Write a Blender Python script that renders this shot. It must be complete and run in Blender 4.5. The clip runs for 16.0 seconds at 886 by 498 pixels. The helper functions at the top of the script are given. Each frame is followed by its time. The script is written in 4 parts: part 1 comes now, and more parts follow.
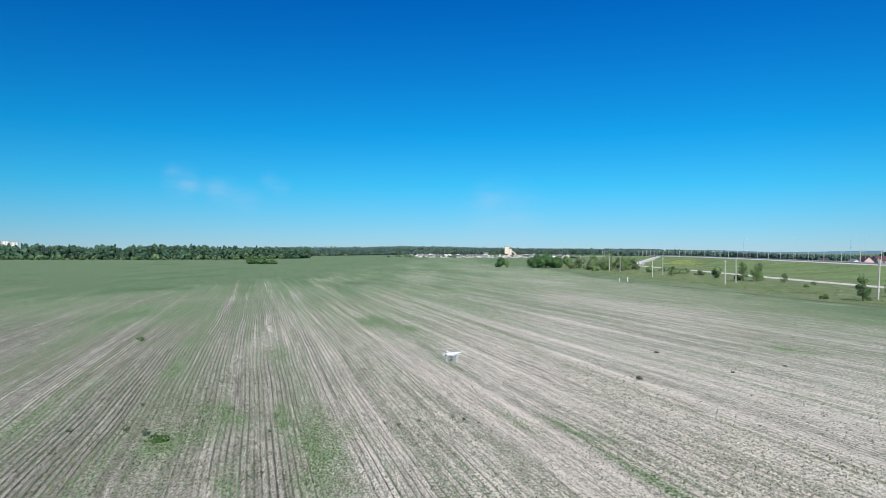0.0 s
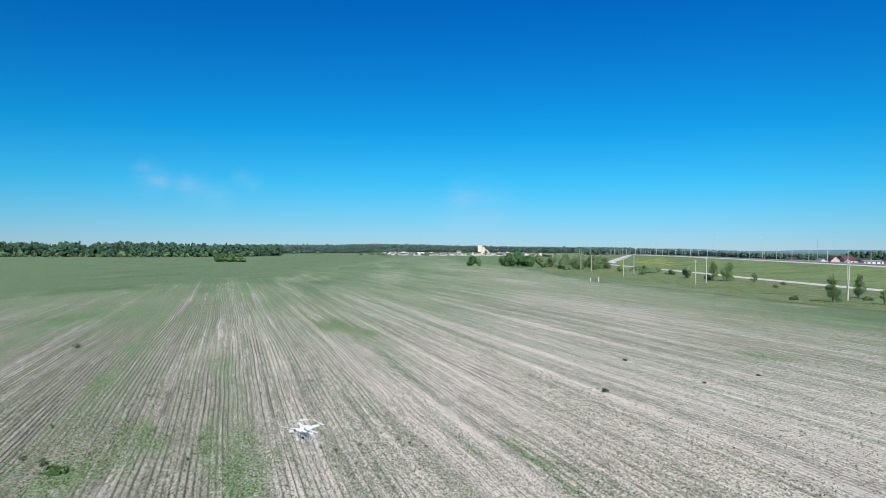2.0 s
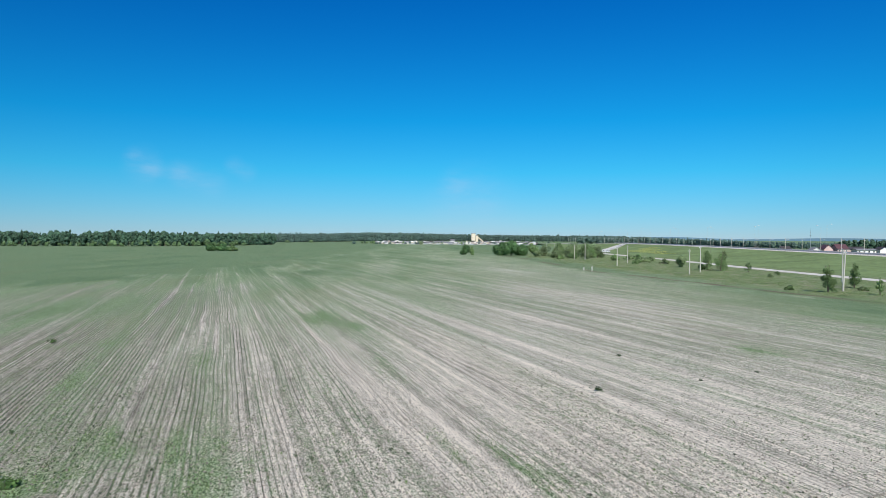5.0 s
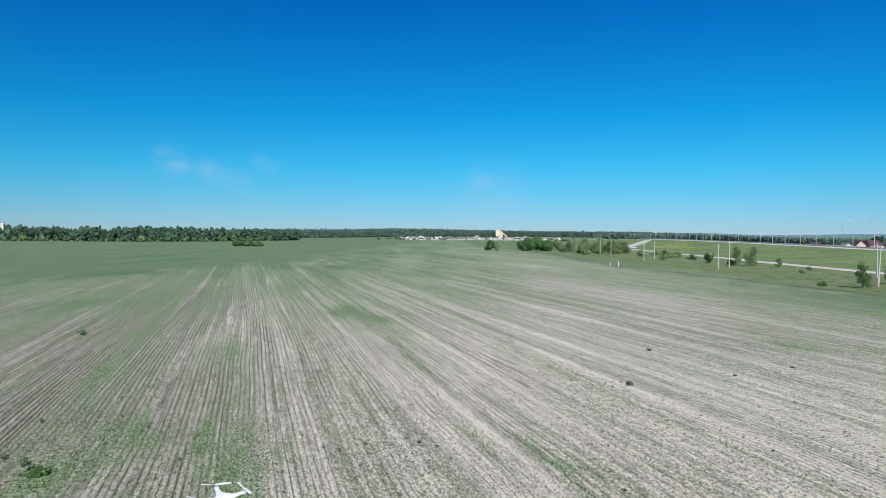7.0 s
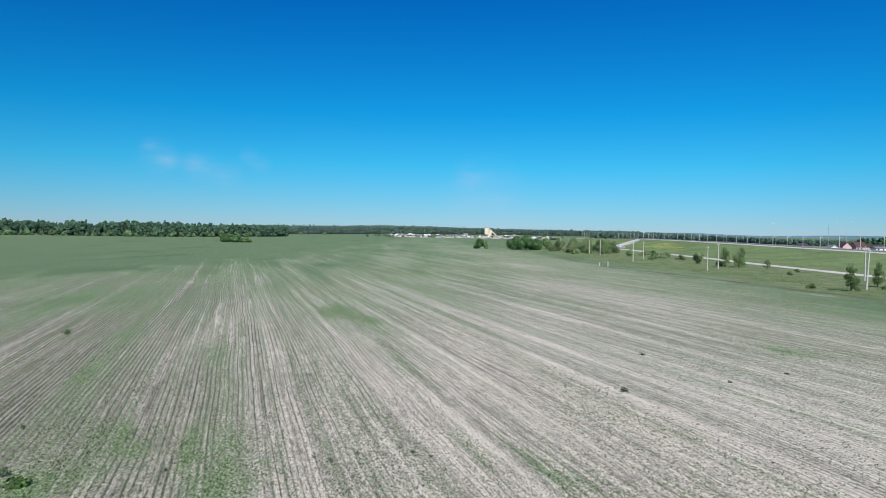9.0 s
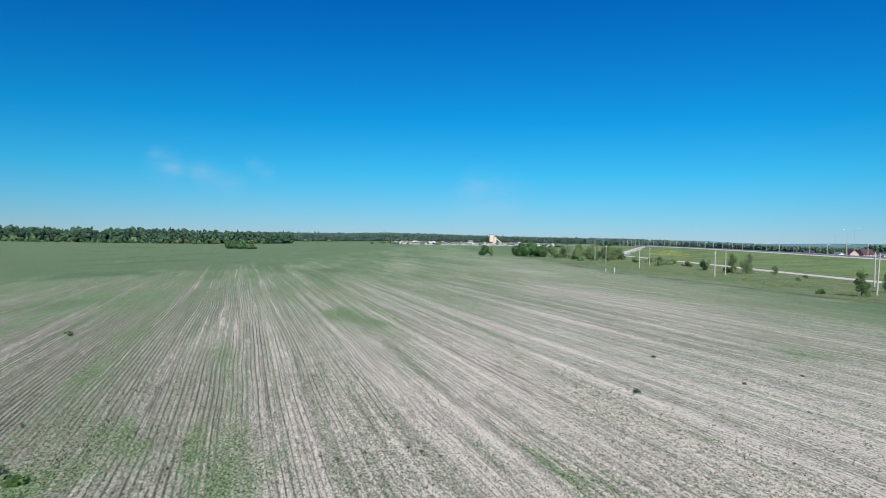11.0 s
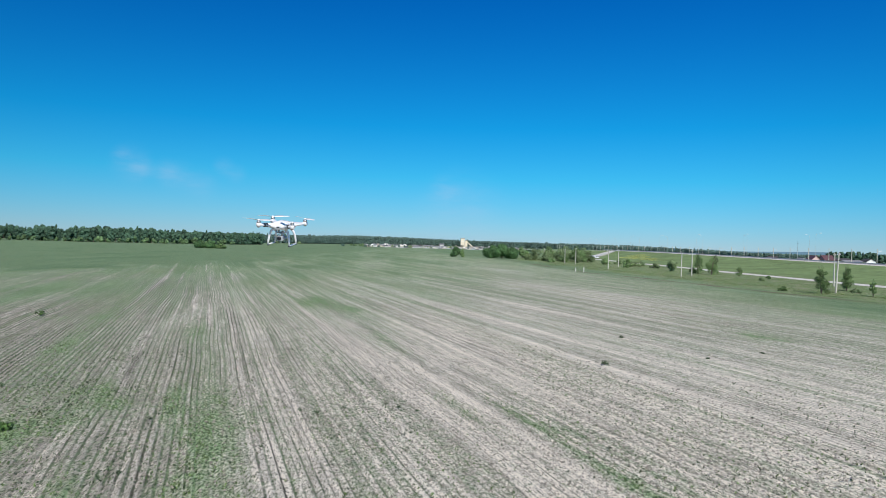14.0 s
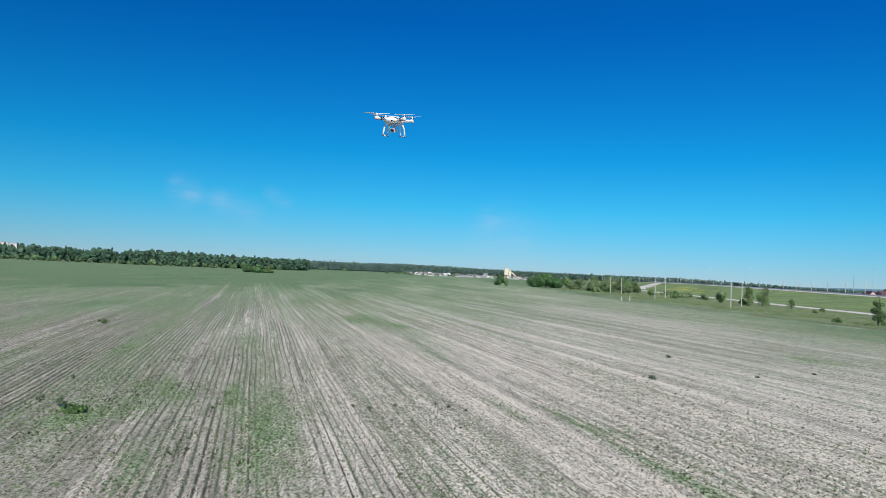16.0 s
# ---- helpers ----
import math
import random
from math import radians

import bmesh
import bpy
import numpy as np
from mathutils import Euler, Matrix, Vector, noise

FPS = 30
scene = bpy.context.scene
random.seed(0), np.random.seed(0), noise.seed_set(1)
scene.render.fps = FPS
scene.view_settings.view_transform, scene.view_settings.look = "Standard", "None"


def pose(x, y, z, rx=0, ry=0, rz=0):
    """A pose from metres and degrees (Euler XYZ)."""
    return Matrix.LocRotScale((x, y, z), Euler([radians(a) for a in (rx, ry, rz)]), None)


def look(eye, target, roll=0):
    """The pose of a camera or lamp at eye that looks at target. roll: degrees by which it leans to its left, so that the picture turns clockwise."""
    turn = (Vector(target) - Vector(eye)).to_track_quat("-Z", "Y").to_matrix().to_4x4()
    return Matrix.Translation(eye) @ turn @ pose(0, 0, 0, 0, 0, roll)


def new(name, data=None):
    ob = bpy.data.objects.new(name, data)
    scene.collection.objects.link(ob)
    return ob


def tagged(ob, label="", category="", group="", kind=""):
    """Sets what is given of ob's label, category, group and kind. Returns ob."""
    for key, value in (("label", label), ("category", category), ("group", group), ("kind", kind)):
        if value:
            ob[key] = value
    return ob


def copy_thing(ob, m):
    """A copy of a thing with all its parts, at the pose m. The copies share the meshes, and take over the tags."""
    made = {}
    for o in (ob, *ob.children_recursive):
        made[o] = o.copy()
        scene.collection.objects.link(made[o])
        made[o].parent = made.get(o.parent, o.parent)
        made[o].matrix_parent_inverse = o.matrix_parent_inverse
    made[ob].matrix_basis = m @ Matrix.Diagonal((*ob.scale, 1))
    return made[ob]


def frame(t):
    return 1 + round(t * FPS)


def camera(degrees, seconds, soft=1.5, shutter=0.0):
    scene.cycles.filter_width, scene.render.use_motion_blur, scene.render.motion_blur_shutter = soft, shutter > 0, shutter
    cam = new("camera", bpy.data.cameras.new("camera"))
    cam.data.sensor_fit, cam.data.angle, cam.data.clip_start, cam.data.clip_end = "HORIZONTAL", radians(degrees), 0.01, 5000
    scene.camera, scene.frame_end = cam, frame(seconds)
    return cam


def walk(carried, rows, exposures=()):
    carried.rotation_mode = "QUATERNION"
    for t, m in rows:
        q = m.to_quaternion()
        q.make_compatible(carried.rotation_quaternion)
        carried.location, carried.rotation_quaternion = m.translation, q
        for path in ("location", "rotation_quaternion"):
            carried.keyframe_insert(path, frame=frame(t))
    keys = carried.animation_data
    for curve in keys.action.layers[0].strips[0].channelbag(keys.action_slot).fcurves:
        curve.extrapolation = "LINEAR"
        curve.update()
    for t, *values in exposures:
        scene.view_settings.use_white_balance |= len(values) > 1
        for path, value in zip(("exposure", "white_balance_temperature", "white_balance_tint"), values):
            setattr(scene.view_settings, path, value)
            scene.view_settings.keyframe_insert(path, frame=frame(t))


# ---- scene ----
cam = camera(63.7, 16.0, soft=0.6)
PATH = [
    (0, (0.187, -0.547, 9.454), (0.194, 1.453, 9.46), 0.14),
    (0.5, (0.717, 0.779, 9.585), (0.755, 2.779, 9.579), -0.14),
    (1, (1.057, 1.945, 9.644), (1.14, 3.943, 9.642), 0.4),
    (1.5, (1.338, 2.751, 9.7), (1.428, 4.749, 9.695), 0.5),
    (2, (1.67, 3.406, 9.793), (1.75, 5.404, 9.793), 0.32),
    (2.5, (1.801, 4.01, 9.881), (1.827, 6.01, 9.884), 0.81),
    (3, (1.907, 4.62, 10.05), (1.992, 6.618, 10.05), 0.83),
    (3.5, (2.017, 4.921, 10.09), (2.105, 6.919, 10.077), 0.74),
    (3.7, (2.067, 4.992, 10.089), (2.147, 6.99, 10.067), 0.42),
    (6, (2.303, 6.019, 10.043), (2.408, 8.016, 10.01), 0.32),
    (6.5, (2.167, 6.084, 9.851), (2.185, 8.084, 9.82), 0.65),
    (7, (2.048, 6.228, 9.783), (2.078, 8.227, 9.739), 0.32),
    (7.5, (1.966, 6.488, 9.776), (2.005, 8.487, 9.724), 0.61),
    (8, (1.84, 6.931, 10.036), (1.946, 8.928, 10.005), 1.04),
    (8.5, (1.747, 7.009, 10.103), (1.809, 9.007, 10.051), 0.69),
    (9, (1.728, 7.047, 10.12), (1.79, 9.045, 10.069), 0.88),
    (9.2, (1.709, 7.076, 10.1), (1.77, 9.075, 10.055), 1.2),
    (11.3, (1.48, 8.06, 9.34), (1.528, 10.059, 9.313), 0.92),
    (11.5, (1.452, 8.13, 9.25), (1.513, 10.129, 9.225), 1.29),
    (12, (1.44, 8.02, 8.986), (1.527, 10.018, 8.954), 1.33),
    (12.5, (1.505, 8.146, 8.73), (1.53, 10.146, 8.728), 1.06),
    (13, (1.494, 7.919, 8.457), (1.471, 9.919, 8.433), 1.06),
    (13.5, (1.421, 7.24, 8.06), (1.51, 9.238, 8.027), 1.32),
    (14, (1.206, 6.73, 7.559), (1.336, 8.726, 7.544), 1.57),
    (14.5, (0.89, 6.421, 7.203), (0.987, 8.418, 7.231), 2.34),
    (15, (0.996, 6.207, 6.968), (1.095, 8.204, 7.012), 1.54),
    (15.5, (0.998, 5.908, 6.763), (1.031, 7.908, 6.765), 1.53),
    (16, (0.846, 5.675, 6.352), (0.851, 7.674, 6.416), 2.57),
]
walk(cam, [(t, look(eye, target, roll)) for t, eye, target, roll in PATH], exposures=((0.0, 0.07), (3.5, 0.06), (6.0, -0.01), (16.0, -0.04)))

# ---------------------------------------------------------------- light
SUN_DIR = Vector((0.2, -0.71, 0.68)).normalized()      # towards the sun: behind the camera, to its right
SUN_EL = math.asin(SUN_DIR.z)
SUN_AZ = math.atan2(SUN_DIR.x, SUN_DIR.y)
sun_data = bpy.data.lights.new("sun", "SUN")
sun_data.energy, sun_data.angle, sun_data.color = 5.0, radians(0.5), (1.0, 0.95, 0.88)
sun = new("sun", sun_data)
sun.matrix_world = look(SUN_DIR * 60, (0, 0, 0))

world = bpy.data.worlds.new("sky")
scene.world = world
world.use_nodes = True
wt = world.node_tree
wt.nodes.clear()


def wnode(kind, **kw):
    n = wt.nodes.new(kind)
    for k, v in kw.items():
        n.inputs[k].default_value = v
    return n


sky = wt.nodes.new("ShaderNodeTexSky")
sky.sky_type, sky.sun_disc = "NISHITA", False
sky.sun_elevation, sky.sun_rotation = SUN_EL, SUN_AZ
sky.air_density, sky.dust_density, sky.ozone_density, sky.altitude = 1.0, 0.0, 2.0, 150
# clear polarised air: the blue deepens quickly above the horizon
geo_w = wt.nodes.new("ShaderNodeTexCoord")
sep = wt.nodes.new("ShaderNodeSeparateXYZ")
depth = wt.nodes.new("ShaderNodeValToRGB")
wt.links.new(geo_w.outputs["Generated"], sep.inputs[0])
wt.links.new(sep.outputs["Z"], depth.inputs[0])
TINT = [(0.0, (0.36, 0.6, 1.06)), (0.04, (0.24, 0.64, 1.06)), (0.09, (0.1, 0.7, 1.08)), (0.16, (0.025, 0.65, 1.09)), (0.33, (0.003, 0.46, 1.07)), (1.0, (0.02, 0.55, 1.05))]
while len(depth.color_ramp.elements) < len(TINT):
    depth.color_ramp.elements.new(0.5)
for e, (place, tint) in zip(depth.color_ramp.elements, TINT):
    e.position, e.color = place, (*tint, 1)
rich = wt.nodes.new("ShaderNodeVectorMath")
rich.operation = "MULTIPLY"
wt.links.new(sky.outputs[0], rich.inputs[0])
wt.links.new(depth.outputs[0], rich.inputs[1])
# the band of deepest blue lies away from the sun's side
side = wt.nodes.new("ShaderNodeMapRange")
for key, value in (("From Min", -0.6), ("From Max", 0.4), ("To Min", 0.75), ("To Max", 1.06)):
    side.inputs[key].default_value = value
wt.links.new(sep.outputs["X"], side.inputs["Value"])
deep = wt.nodes.new("ShaderNodeVectorMath")
deep.operation = "SCALE"
wt.links.new(rich.outputs[0], deep.inputs[0])
wt.links.new(side.outputs[0], deep.inputs["Scale"])
rich = deep
# a few faint cirrus wisps low over the fields
stretch = wt.nodes.new("ShaderNodeMapping")
stretch.inputs["Scale"].default_value, stretch.inputs["Rotation"].default_value = (16.0, 16.0, 50.0), (0.0, 0.5, 0.0)
wisp = wnode("ShaderNodeTexNoise", Scale=1.0, Detail=5.0, Roughness=0.62)
wramp = wt.nodes.new("ShaderNodeMapRange")
wramp.inputs["From Min"].default_value, wramp.inputs["From Max"].default_value = 0.35, 0.7
wramp.inputs["To Min"].default_value, wramp.inputs["To Max"].default_value = 0.3, 1.4
wt.links.new(geo_w.outputs["Generated"], stretch.inputs["Vector"])
wt.links.new(stretch.outputs[0], wisp.inputs["Vector"])
wt.links.new(wisp.outputs[0], wramp.inputs["Value"])
total = None
WISPS = [((-0.3518, 0.9306, 0.1013), 0.0166, 0.16),
         ((-0.3407, 0.9357, 0.0911), 0.034, 0.13),
         ((-0.3306, 0.9399, 0.0858), 0.022, 0.15),
         ((-0.3019, 0.9498, 0.0826), 0.024, 0.17),
         ((-0.2872, 0.9548, 0.0772), 0.03, 0.14),
         ((-0.2613, 0.9628, 0.0691), 0.0309, 0.12),
         ((-0.2328, 0.968, 0.094), 0.019, 0.14),
         ((-0.2172, 0.9724, 0.0855), 0.019, 0.1),
         ((0.0634, 0.9954, 0.0716), 0.0309, 0.16),
         ((0.0913, 0.9952, 0.0362), 0.0832, 0.18)]
for way, reach, amount in WISPS:
    gap = wt.nodes.new("ShaderNodeVectorMath")
    gap.operation = "DISTANCE"
    gap.inputs[1].default_value = Vector(way).normalized()
    near = wt.nodes.new("ShaderNodeMapRange")
    near.interpolation_type = "SMOOTHSTEP"
    for key, value in (("From Min", reach), ("From Max", 0.0), ("To Min", 0.0), ("To Max", amount)):
        near.inputs[key].default_value = value
    wt.links.new(geo_w.outputs["Generated"], gap.inputs[0])
    wt.links.new(gap.outputs["Value"], near.inputs["Value"])
    if total is None:
        total = near.outputs[0]
    else:
        plus = wt.nodes.new("ShaderNodeMath")
        plus.operation = "ADD"
        wt.links.new(total, plus.inputs[0])
        wt.links.new(near.outputs[0], plus.inputs[1])
        total = plus.outputs[0]
mul = wt.nodes.new("ShaderNodeMath")
mul.operation = "MULTIPLY"
veil = wt.nodes.new("ShaderNodeMix")
veil.data_type = "RGBA"
veil.inputs[7].default_value = (4.2, 6.0, 8.2, 1)
bg = wnode("ShaderNodeBackground", Strength=0.1)
wout = wt.nodes.new("ShaderNodeOutputWorld")
for a, b in ((wramp.outputs[0], mul.inputs[0]), (total, mul.inputs[1]), (mul.outputs[0], veil.inputs[0]), (rich.outputs[0], veil.inputs[6]), (veil.outputs[2], bg.inputs["Color"]), (bg.outputs[0], wout.inputs[0])):
    wt.links.new(a, b)

# ---------------------------------------------------------------- materials


def material(name, base, rough=0.8, vary=0.25, scale=4.0, metal=0.0, bump=0.0, random_tint=0.0, island=0.0, spec=0.3):
    """A plain surface with two scales of variation in its colour, optional relief and tint by object or by island."""
    m = bpy.data.materials.new(name)
    m.use_nodes = True
    t = m.node_tree
    p = t.nodes["Principled BSDF"]
    p.inputs["Roughness"].default_value, p.inputs["Metallic"].default_value = rough, metal
    p.inputs["Specular IOR Level"].default_value = spec
    geo = t.nodes.new("ShaderNodeNewGeometry")
    n1 = t.nodes.new("ShaderNodeTexNoise")
    n1.inputs["Scale"].default_value, n1.inputs["Detail"].default_value = scale, 5
    n2 = t.nodes.new("ShaderNodeTexNoise")
    n2.inputs["Scale"].default_value, n2.inputs["Detail"].default_value = scale * 0.13, 3
    t.links.new(geo.outputs["Position"], n1.inputs["Vector"])
    t.links.new(geo.outputs["Position"], n2.inputs["Vector"])
    add = t.nodes.new("ShaderNodeMath")
    add.operation = "ADD"
    t.links.new(n1.outputs[0], add.inputs[0])
    t.links.new(n2.outputs[0], add.inputs[1])
    last = add.outputs[0]
    for amount, source in ((random_tint, "object"), (island, "island")):
        if amount:
            src = t.nodes.new("ShaderNodeObjectInfo").outputs["Random"] if source == "object" else geo.outputs["Random Per Island"]
            ma = t.nodes.new("ShaderNodeMath")
            ma.operation = "MULTIPLY_ADD"
            ma.inputs[1].default_value = amount
            t.links.new(src, ma.inputs[0])
            t.links.new(last, ma.inputs[2])
            off = t.nodes.new("ShaderNodeMath")
            off.operation = "SUBTRACT"
            off.inputs[1].default_value = amount / 2
            t.links.new(ma.outputs[0], off.inputs[0])
            last = off.outputs[0]
    rng = t.nodes.new("ShaderNodeMapRange")
    rng.inputs["From Min"].default_value, rng.inputs["From Max"].default_value = 0.6, 1.4
    rng.inputs["To Min"].default_value, rng.inputs["To Max"].default_value = 1 - vary, 1 + vary
    rng.clamp = False
    t.links.new(last, rng.inputs["Value"])
    mulc = t.nodes.new("ShaderNodeVectorMath")
    mulc.operation = "SCALE"
    mulc.inputs[0].default_value = base
    t.links.new(rng.outputs[0], mulc.inputs["Scale"])
    t.links.new(mulc.outputs[0], p.inputs["Base Color"])
    if bump:
        b = t.nodes.new("ShaderNodeBump")
        b.inputs["Strength"].default_value, b.inputs["Distance"].default_value = bump, 0.05
        t.links.new(n1.outputs[0], b.inputs["Height"])
        t.links.new(b.outputs[0], p.inputs["Normal"])
    return m


def leafy(name, base, vary=0.5, island=0.9, scale=0.7):
    return material(name, base, rough=0.65, vary=vary, scale=scale, island=island, random_tint=0.3, spec=0.2)


def soil_material():
    """Dry pale tilth with drilled rows, clods and young weeds; 'row' holds metres across and along the rows."""
    m = bpy.data.materials.new("tilled_soil")
    m.use_nodes = True
    t = m.node_tree
    N, L = t.nodes.new, t.links.new
    p = t.nodes["Principled BSDF"]
    p.inputs["Roughness"].default_value, p.inputs["Specular IOR Level"].default_value = 0.95, 0.1

    def attr(n):
        a = N("ShaderNodeAttribute")
        a.attribute_name = n
        return a

    def noise_at(vec, scale, detail=3.0, rough=0.55, loc=(0, 0, 0)):
        mp = N("ShaderNodeMapping")
        mp.inputs["Scale"].default_value, mp.inputs["Location"].default_value = scale, loc
        L(vec, mp.inputs["Vector"])
        n = N("ShaderNodeTexNoise")
        n.inputs["Scale"].default_value, n.inputs["Detail"].default_value, n.inputs["Roughness"].default_value = 1.0, detail, rough
        L(mp.outputs[0], n.inputs["Vector"])
        return n.outputs[0]

    def ranged(v, a, b, c=0.0, d=1.0):
        r = N("ShaderNodeMapRange")
        for k, x in zip(("From Min", "From Max", "To Min", "To Max"), (a, b, c, d)):
            r.inputs[k].default_value = x
        L(v, r.inputs["Value"])
        return r.outputs[0]

    def math_(op, a, b):
        n = N("ShaderNodeMath")
        n.operation = op
        for k, v in enumerate((a, b)):
            if isinstance(v, (int, float)):
                n.inputs[k].default_value = v
            else:
                L(v, n.inputs[k])
        return n.outputs[0]

    def mix(f, a, b):
        n = N("ShaderNodeMix")
        n.data_type = "RGBA"
        for k, v in ((0, f), (6, a), (7, b)):
            if isinstance(v, (tuple, float)):
                n.inputs[k].default_value = v
            else:
                L(v, n.inputs[k])
        return n.outputs[2]

    row = attr("row").outputs["Vector"]
    pale, green = attr("pale").outputs["Fac"], attr("green").outputs["Fac"]
    geo = N("ShaderNodeNewGeometry").outputs["Position"]
    crumbs = noise_at(geo, (10.5, 4.6, 8.0), 2.0, 0.7)
    lumps = noise_at(geo, (2.1, 1.7, 2.0), 3.0, 0.65, (8, 1, 0))
    broad = noise_at(geo, (0.06, 0.05, 0.05), 3.0, 0.5, (3, 1, 0))
    # loose clods: pale tops, with the shade of the crevices darkened into the colour
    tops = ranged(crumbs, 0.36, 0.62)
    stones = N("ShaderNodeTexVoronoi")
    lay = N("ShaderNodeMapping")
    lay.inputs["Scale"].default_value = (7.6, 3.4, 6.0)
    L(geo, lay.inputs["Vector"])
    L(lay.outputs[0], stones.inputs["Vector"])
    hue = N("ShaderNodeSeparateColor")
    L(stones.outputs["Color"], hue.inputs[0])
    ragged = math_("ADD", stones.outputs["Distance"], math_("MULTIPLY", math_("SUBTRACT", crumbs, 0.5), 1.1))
    pit_shade = math_("MULTIPLY", ranged(ragged, 0.3, 0.5, 1.0, 0.0), ranged(hue.outputs[0], 0.36, 0.46, 1.0, 0.0))
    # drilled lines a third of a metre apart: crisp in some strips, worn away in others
    # the furrows' shade is painted as dark lines, besides the relief
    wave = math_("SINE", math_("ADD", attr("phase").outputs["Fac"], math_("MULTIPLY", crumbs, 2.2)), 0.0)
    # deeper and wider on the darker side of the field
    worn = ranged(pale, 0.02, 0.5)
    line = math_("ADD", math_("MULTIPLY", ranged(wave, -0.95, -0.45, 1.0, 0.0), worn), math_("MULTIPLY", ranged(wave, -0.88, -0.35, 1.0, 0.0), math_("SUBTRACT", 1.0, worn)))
    strip_ = ranged(noise_at(row, (0.3, 0.022, 0), 3.0, 0.6, (17, 2, 0)), 0.38, 0.58, 0.16, 1.0)
    broken = ranged(noise_at(row, (2.8, 1.1, 0), 3.0, 0.65, (5, 8, 0)), 0.38, 0.54, 0.32, 1.0)
    each = ranged(noise_at(row, (2.9, 0.03, 0), 1.0, 0.5, (9, 21, 0)), 0.38, 0.58, 0.25, 1.0)
    deeper = ranged(pale, 0.0, 0.55, 2.0, 1.15)
    shown = math_("MINIMUM", 0.95, math_("MULTIPLY", math_("MULTIPLY", math_("MULTIPLY", strip_, deeper), each), broken))
    # a few long deep furrows with their shade painted in, and long pale ridges
    furrow_shade = ranged(noise_at(row, (3.4, 0.028, 0), 2.0, 0.6, (31, 7, 0)), 0.31, 0.38, 0.6, 0.0)
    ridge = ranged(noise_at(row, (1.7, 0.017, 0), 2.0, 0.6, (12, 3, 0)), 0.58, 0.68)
    lines = math_("MULTIPLY", math_("SUBTRACT", 1.0, math_("MULTIPLY", line, shown)), math_("SUBTRACT", 1.0, math_("MULTIPLY", furrow_shade, broken)))
    # wheel ruts: thin dark and pale lines, a metre or two apart, that run the length of the field
    rut = math_("ABSOLUTE", math_("SUBTRACT", noise_at(row, (0.95, 0.006, 0), 2.0, 0.5, (51, 4, 0)), 0.5), 0.0)
    rut = math_("MULTIPLY", ranged(rut, 0.015, 0.07, 1.0, 0.0), ranged(broken, 0.32, 1.0, 0.4, 1.0))
    crest = math_("ABSOLUTE", math_("SUBTRACT", noise_at(row, (0.8, 0.005, 0), 2.0, 0.5, (63, 9, 0)), 0.5), 0.0)
    crest = math_("MULTIPLY", ranged(crest, 0.015, 0.06, 1.0, 0.0), ranged(broken, 0.32, 1.0, 0.4, 1.0))
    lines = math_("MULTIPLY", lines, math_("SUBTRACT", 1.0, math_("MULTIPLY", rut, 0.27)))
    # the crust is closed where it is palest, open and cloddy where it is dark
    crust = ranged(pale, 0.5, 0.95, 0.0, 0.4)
    grain = math_("MULTIPLY", ranged(tops, 0.0, 1.0, 0.55, 1.0), math_("SUBTRACT", 1.0, math_("MULTIPLY", pit_shade, 0.85)))
    mottle = ranged(noise_at(row, (2.6, 0.42, 0), 4.0, 0.78, (14, 6, 0)), 0.38, 0.6, 0.68, 1.1)
    fleck = ranged(noise_at(row, (1.15, 0.1, 0), 4.0, 0.75, (25, 11, 0)), 0.38, 0.6, 0.78, 1.09)
    bands = ranged(noise_at(row, (1.5, 0.02, 0), 3.0, 0.7, (41, 18, 0)), 0.36, 0.62, 0.85, 1.08)
    grain = math_("MULTIPLY", math_("MULTIPLY", math_("MULTIPLY", grain, mottle), fleck), bands)
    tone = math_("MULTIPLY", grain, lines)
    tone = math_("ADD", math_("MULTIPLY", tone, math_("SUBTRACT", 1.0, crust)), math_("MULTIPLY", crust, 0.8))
    slow = math_("ADD", 1.0, math_("MULTIPLY", ranged(broad, 0.3, 0.7), 0.12))
    slow = math_("ADD", slow, math_("MULTIPLY", ranged(lumps, 0.35, 0.65), 0.14))
    slow = math_("ADD", slow, math_("MULTIPLY", ridge, 0.16))
    slow = math_("ADD", slow, math_("MULTIPLY", crest, 0.12))
    slow = math_("ADD", slow, math_("MULTIPLY", math_("SUBTRACT", pale, 0.5), 0.5))
    tone = math_("MULTIPLY", tone, slow)
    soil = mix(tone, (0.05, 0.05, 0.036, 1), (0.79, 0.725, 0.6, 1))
    patch = attr("patch").outputs["Fac"]
    weeds = mix(tops, (0.062, 0.102, 0.044, 1), (0.34, 0.455, 0.25, 1))
    meadow = noise_at(geo, (0.05, 0.013, 0.02), 4.0, 0.6, (1, 6, 0))
    weeds = mix(ranged(meadow, 0.5, 0.72, 0.0, 0.3), weeds, (0.21, 0.2, 0.105, 1))
    weeds = mix(ranged(meadow, 0.46, 0.28, 0.0, 0.3), weeds, (0.045, 0.095, 0.03, 1))
    weeds = mix(ranged(patch, 0.05, 0.6, 0.0, 0.45), weeds, mix(tops, (0.05, 0.085, 0.034, 1), (0.28, 0.42, 0.19, 1)))
    # weeds stand thickest in the lines and between the clods
    gm = math_("ADD", green, math_("MULTIPLY", math_("SUBTRACT", lumps, 0.5), 1.35))
    gm = math_("SUBTRACT", gm, math_("MULTIPLY", math_("SUBTRACT", crumbs, 0.5), 1.5))
    gm = math_("ADD", gm, math_("MULTIPLY", math_("MULTIPLY", line, shown), 0.28))
    gm = math_("SUBTRACT", gm, math_("MULTIPLY", ridge, 0.3))
    gm = math_("ADD", gm, math_("MULTIPLY", math_("SUBTRACT", rut, math_("MULTIPLY", crest, 1.3)), 0.14))
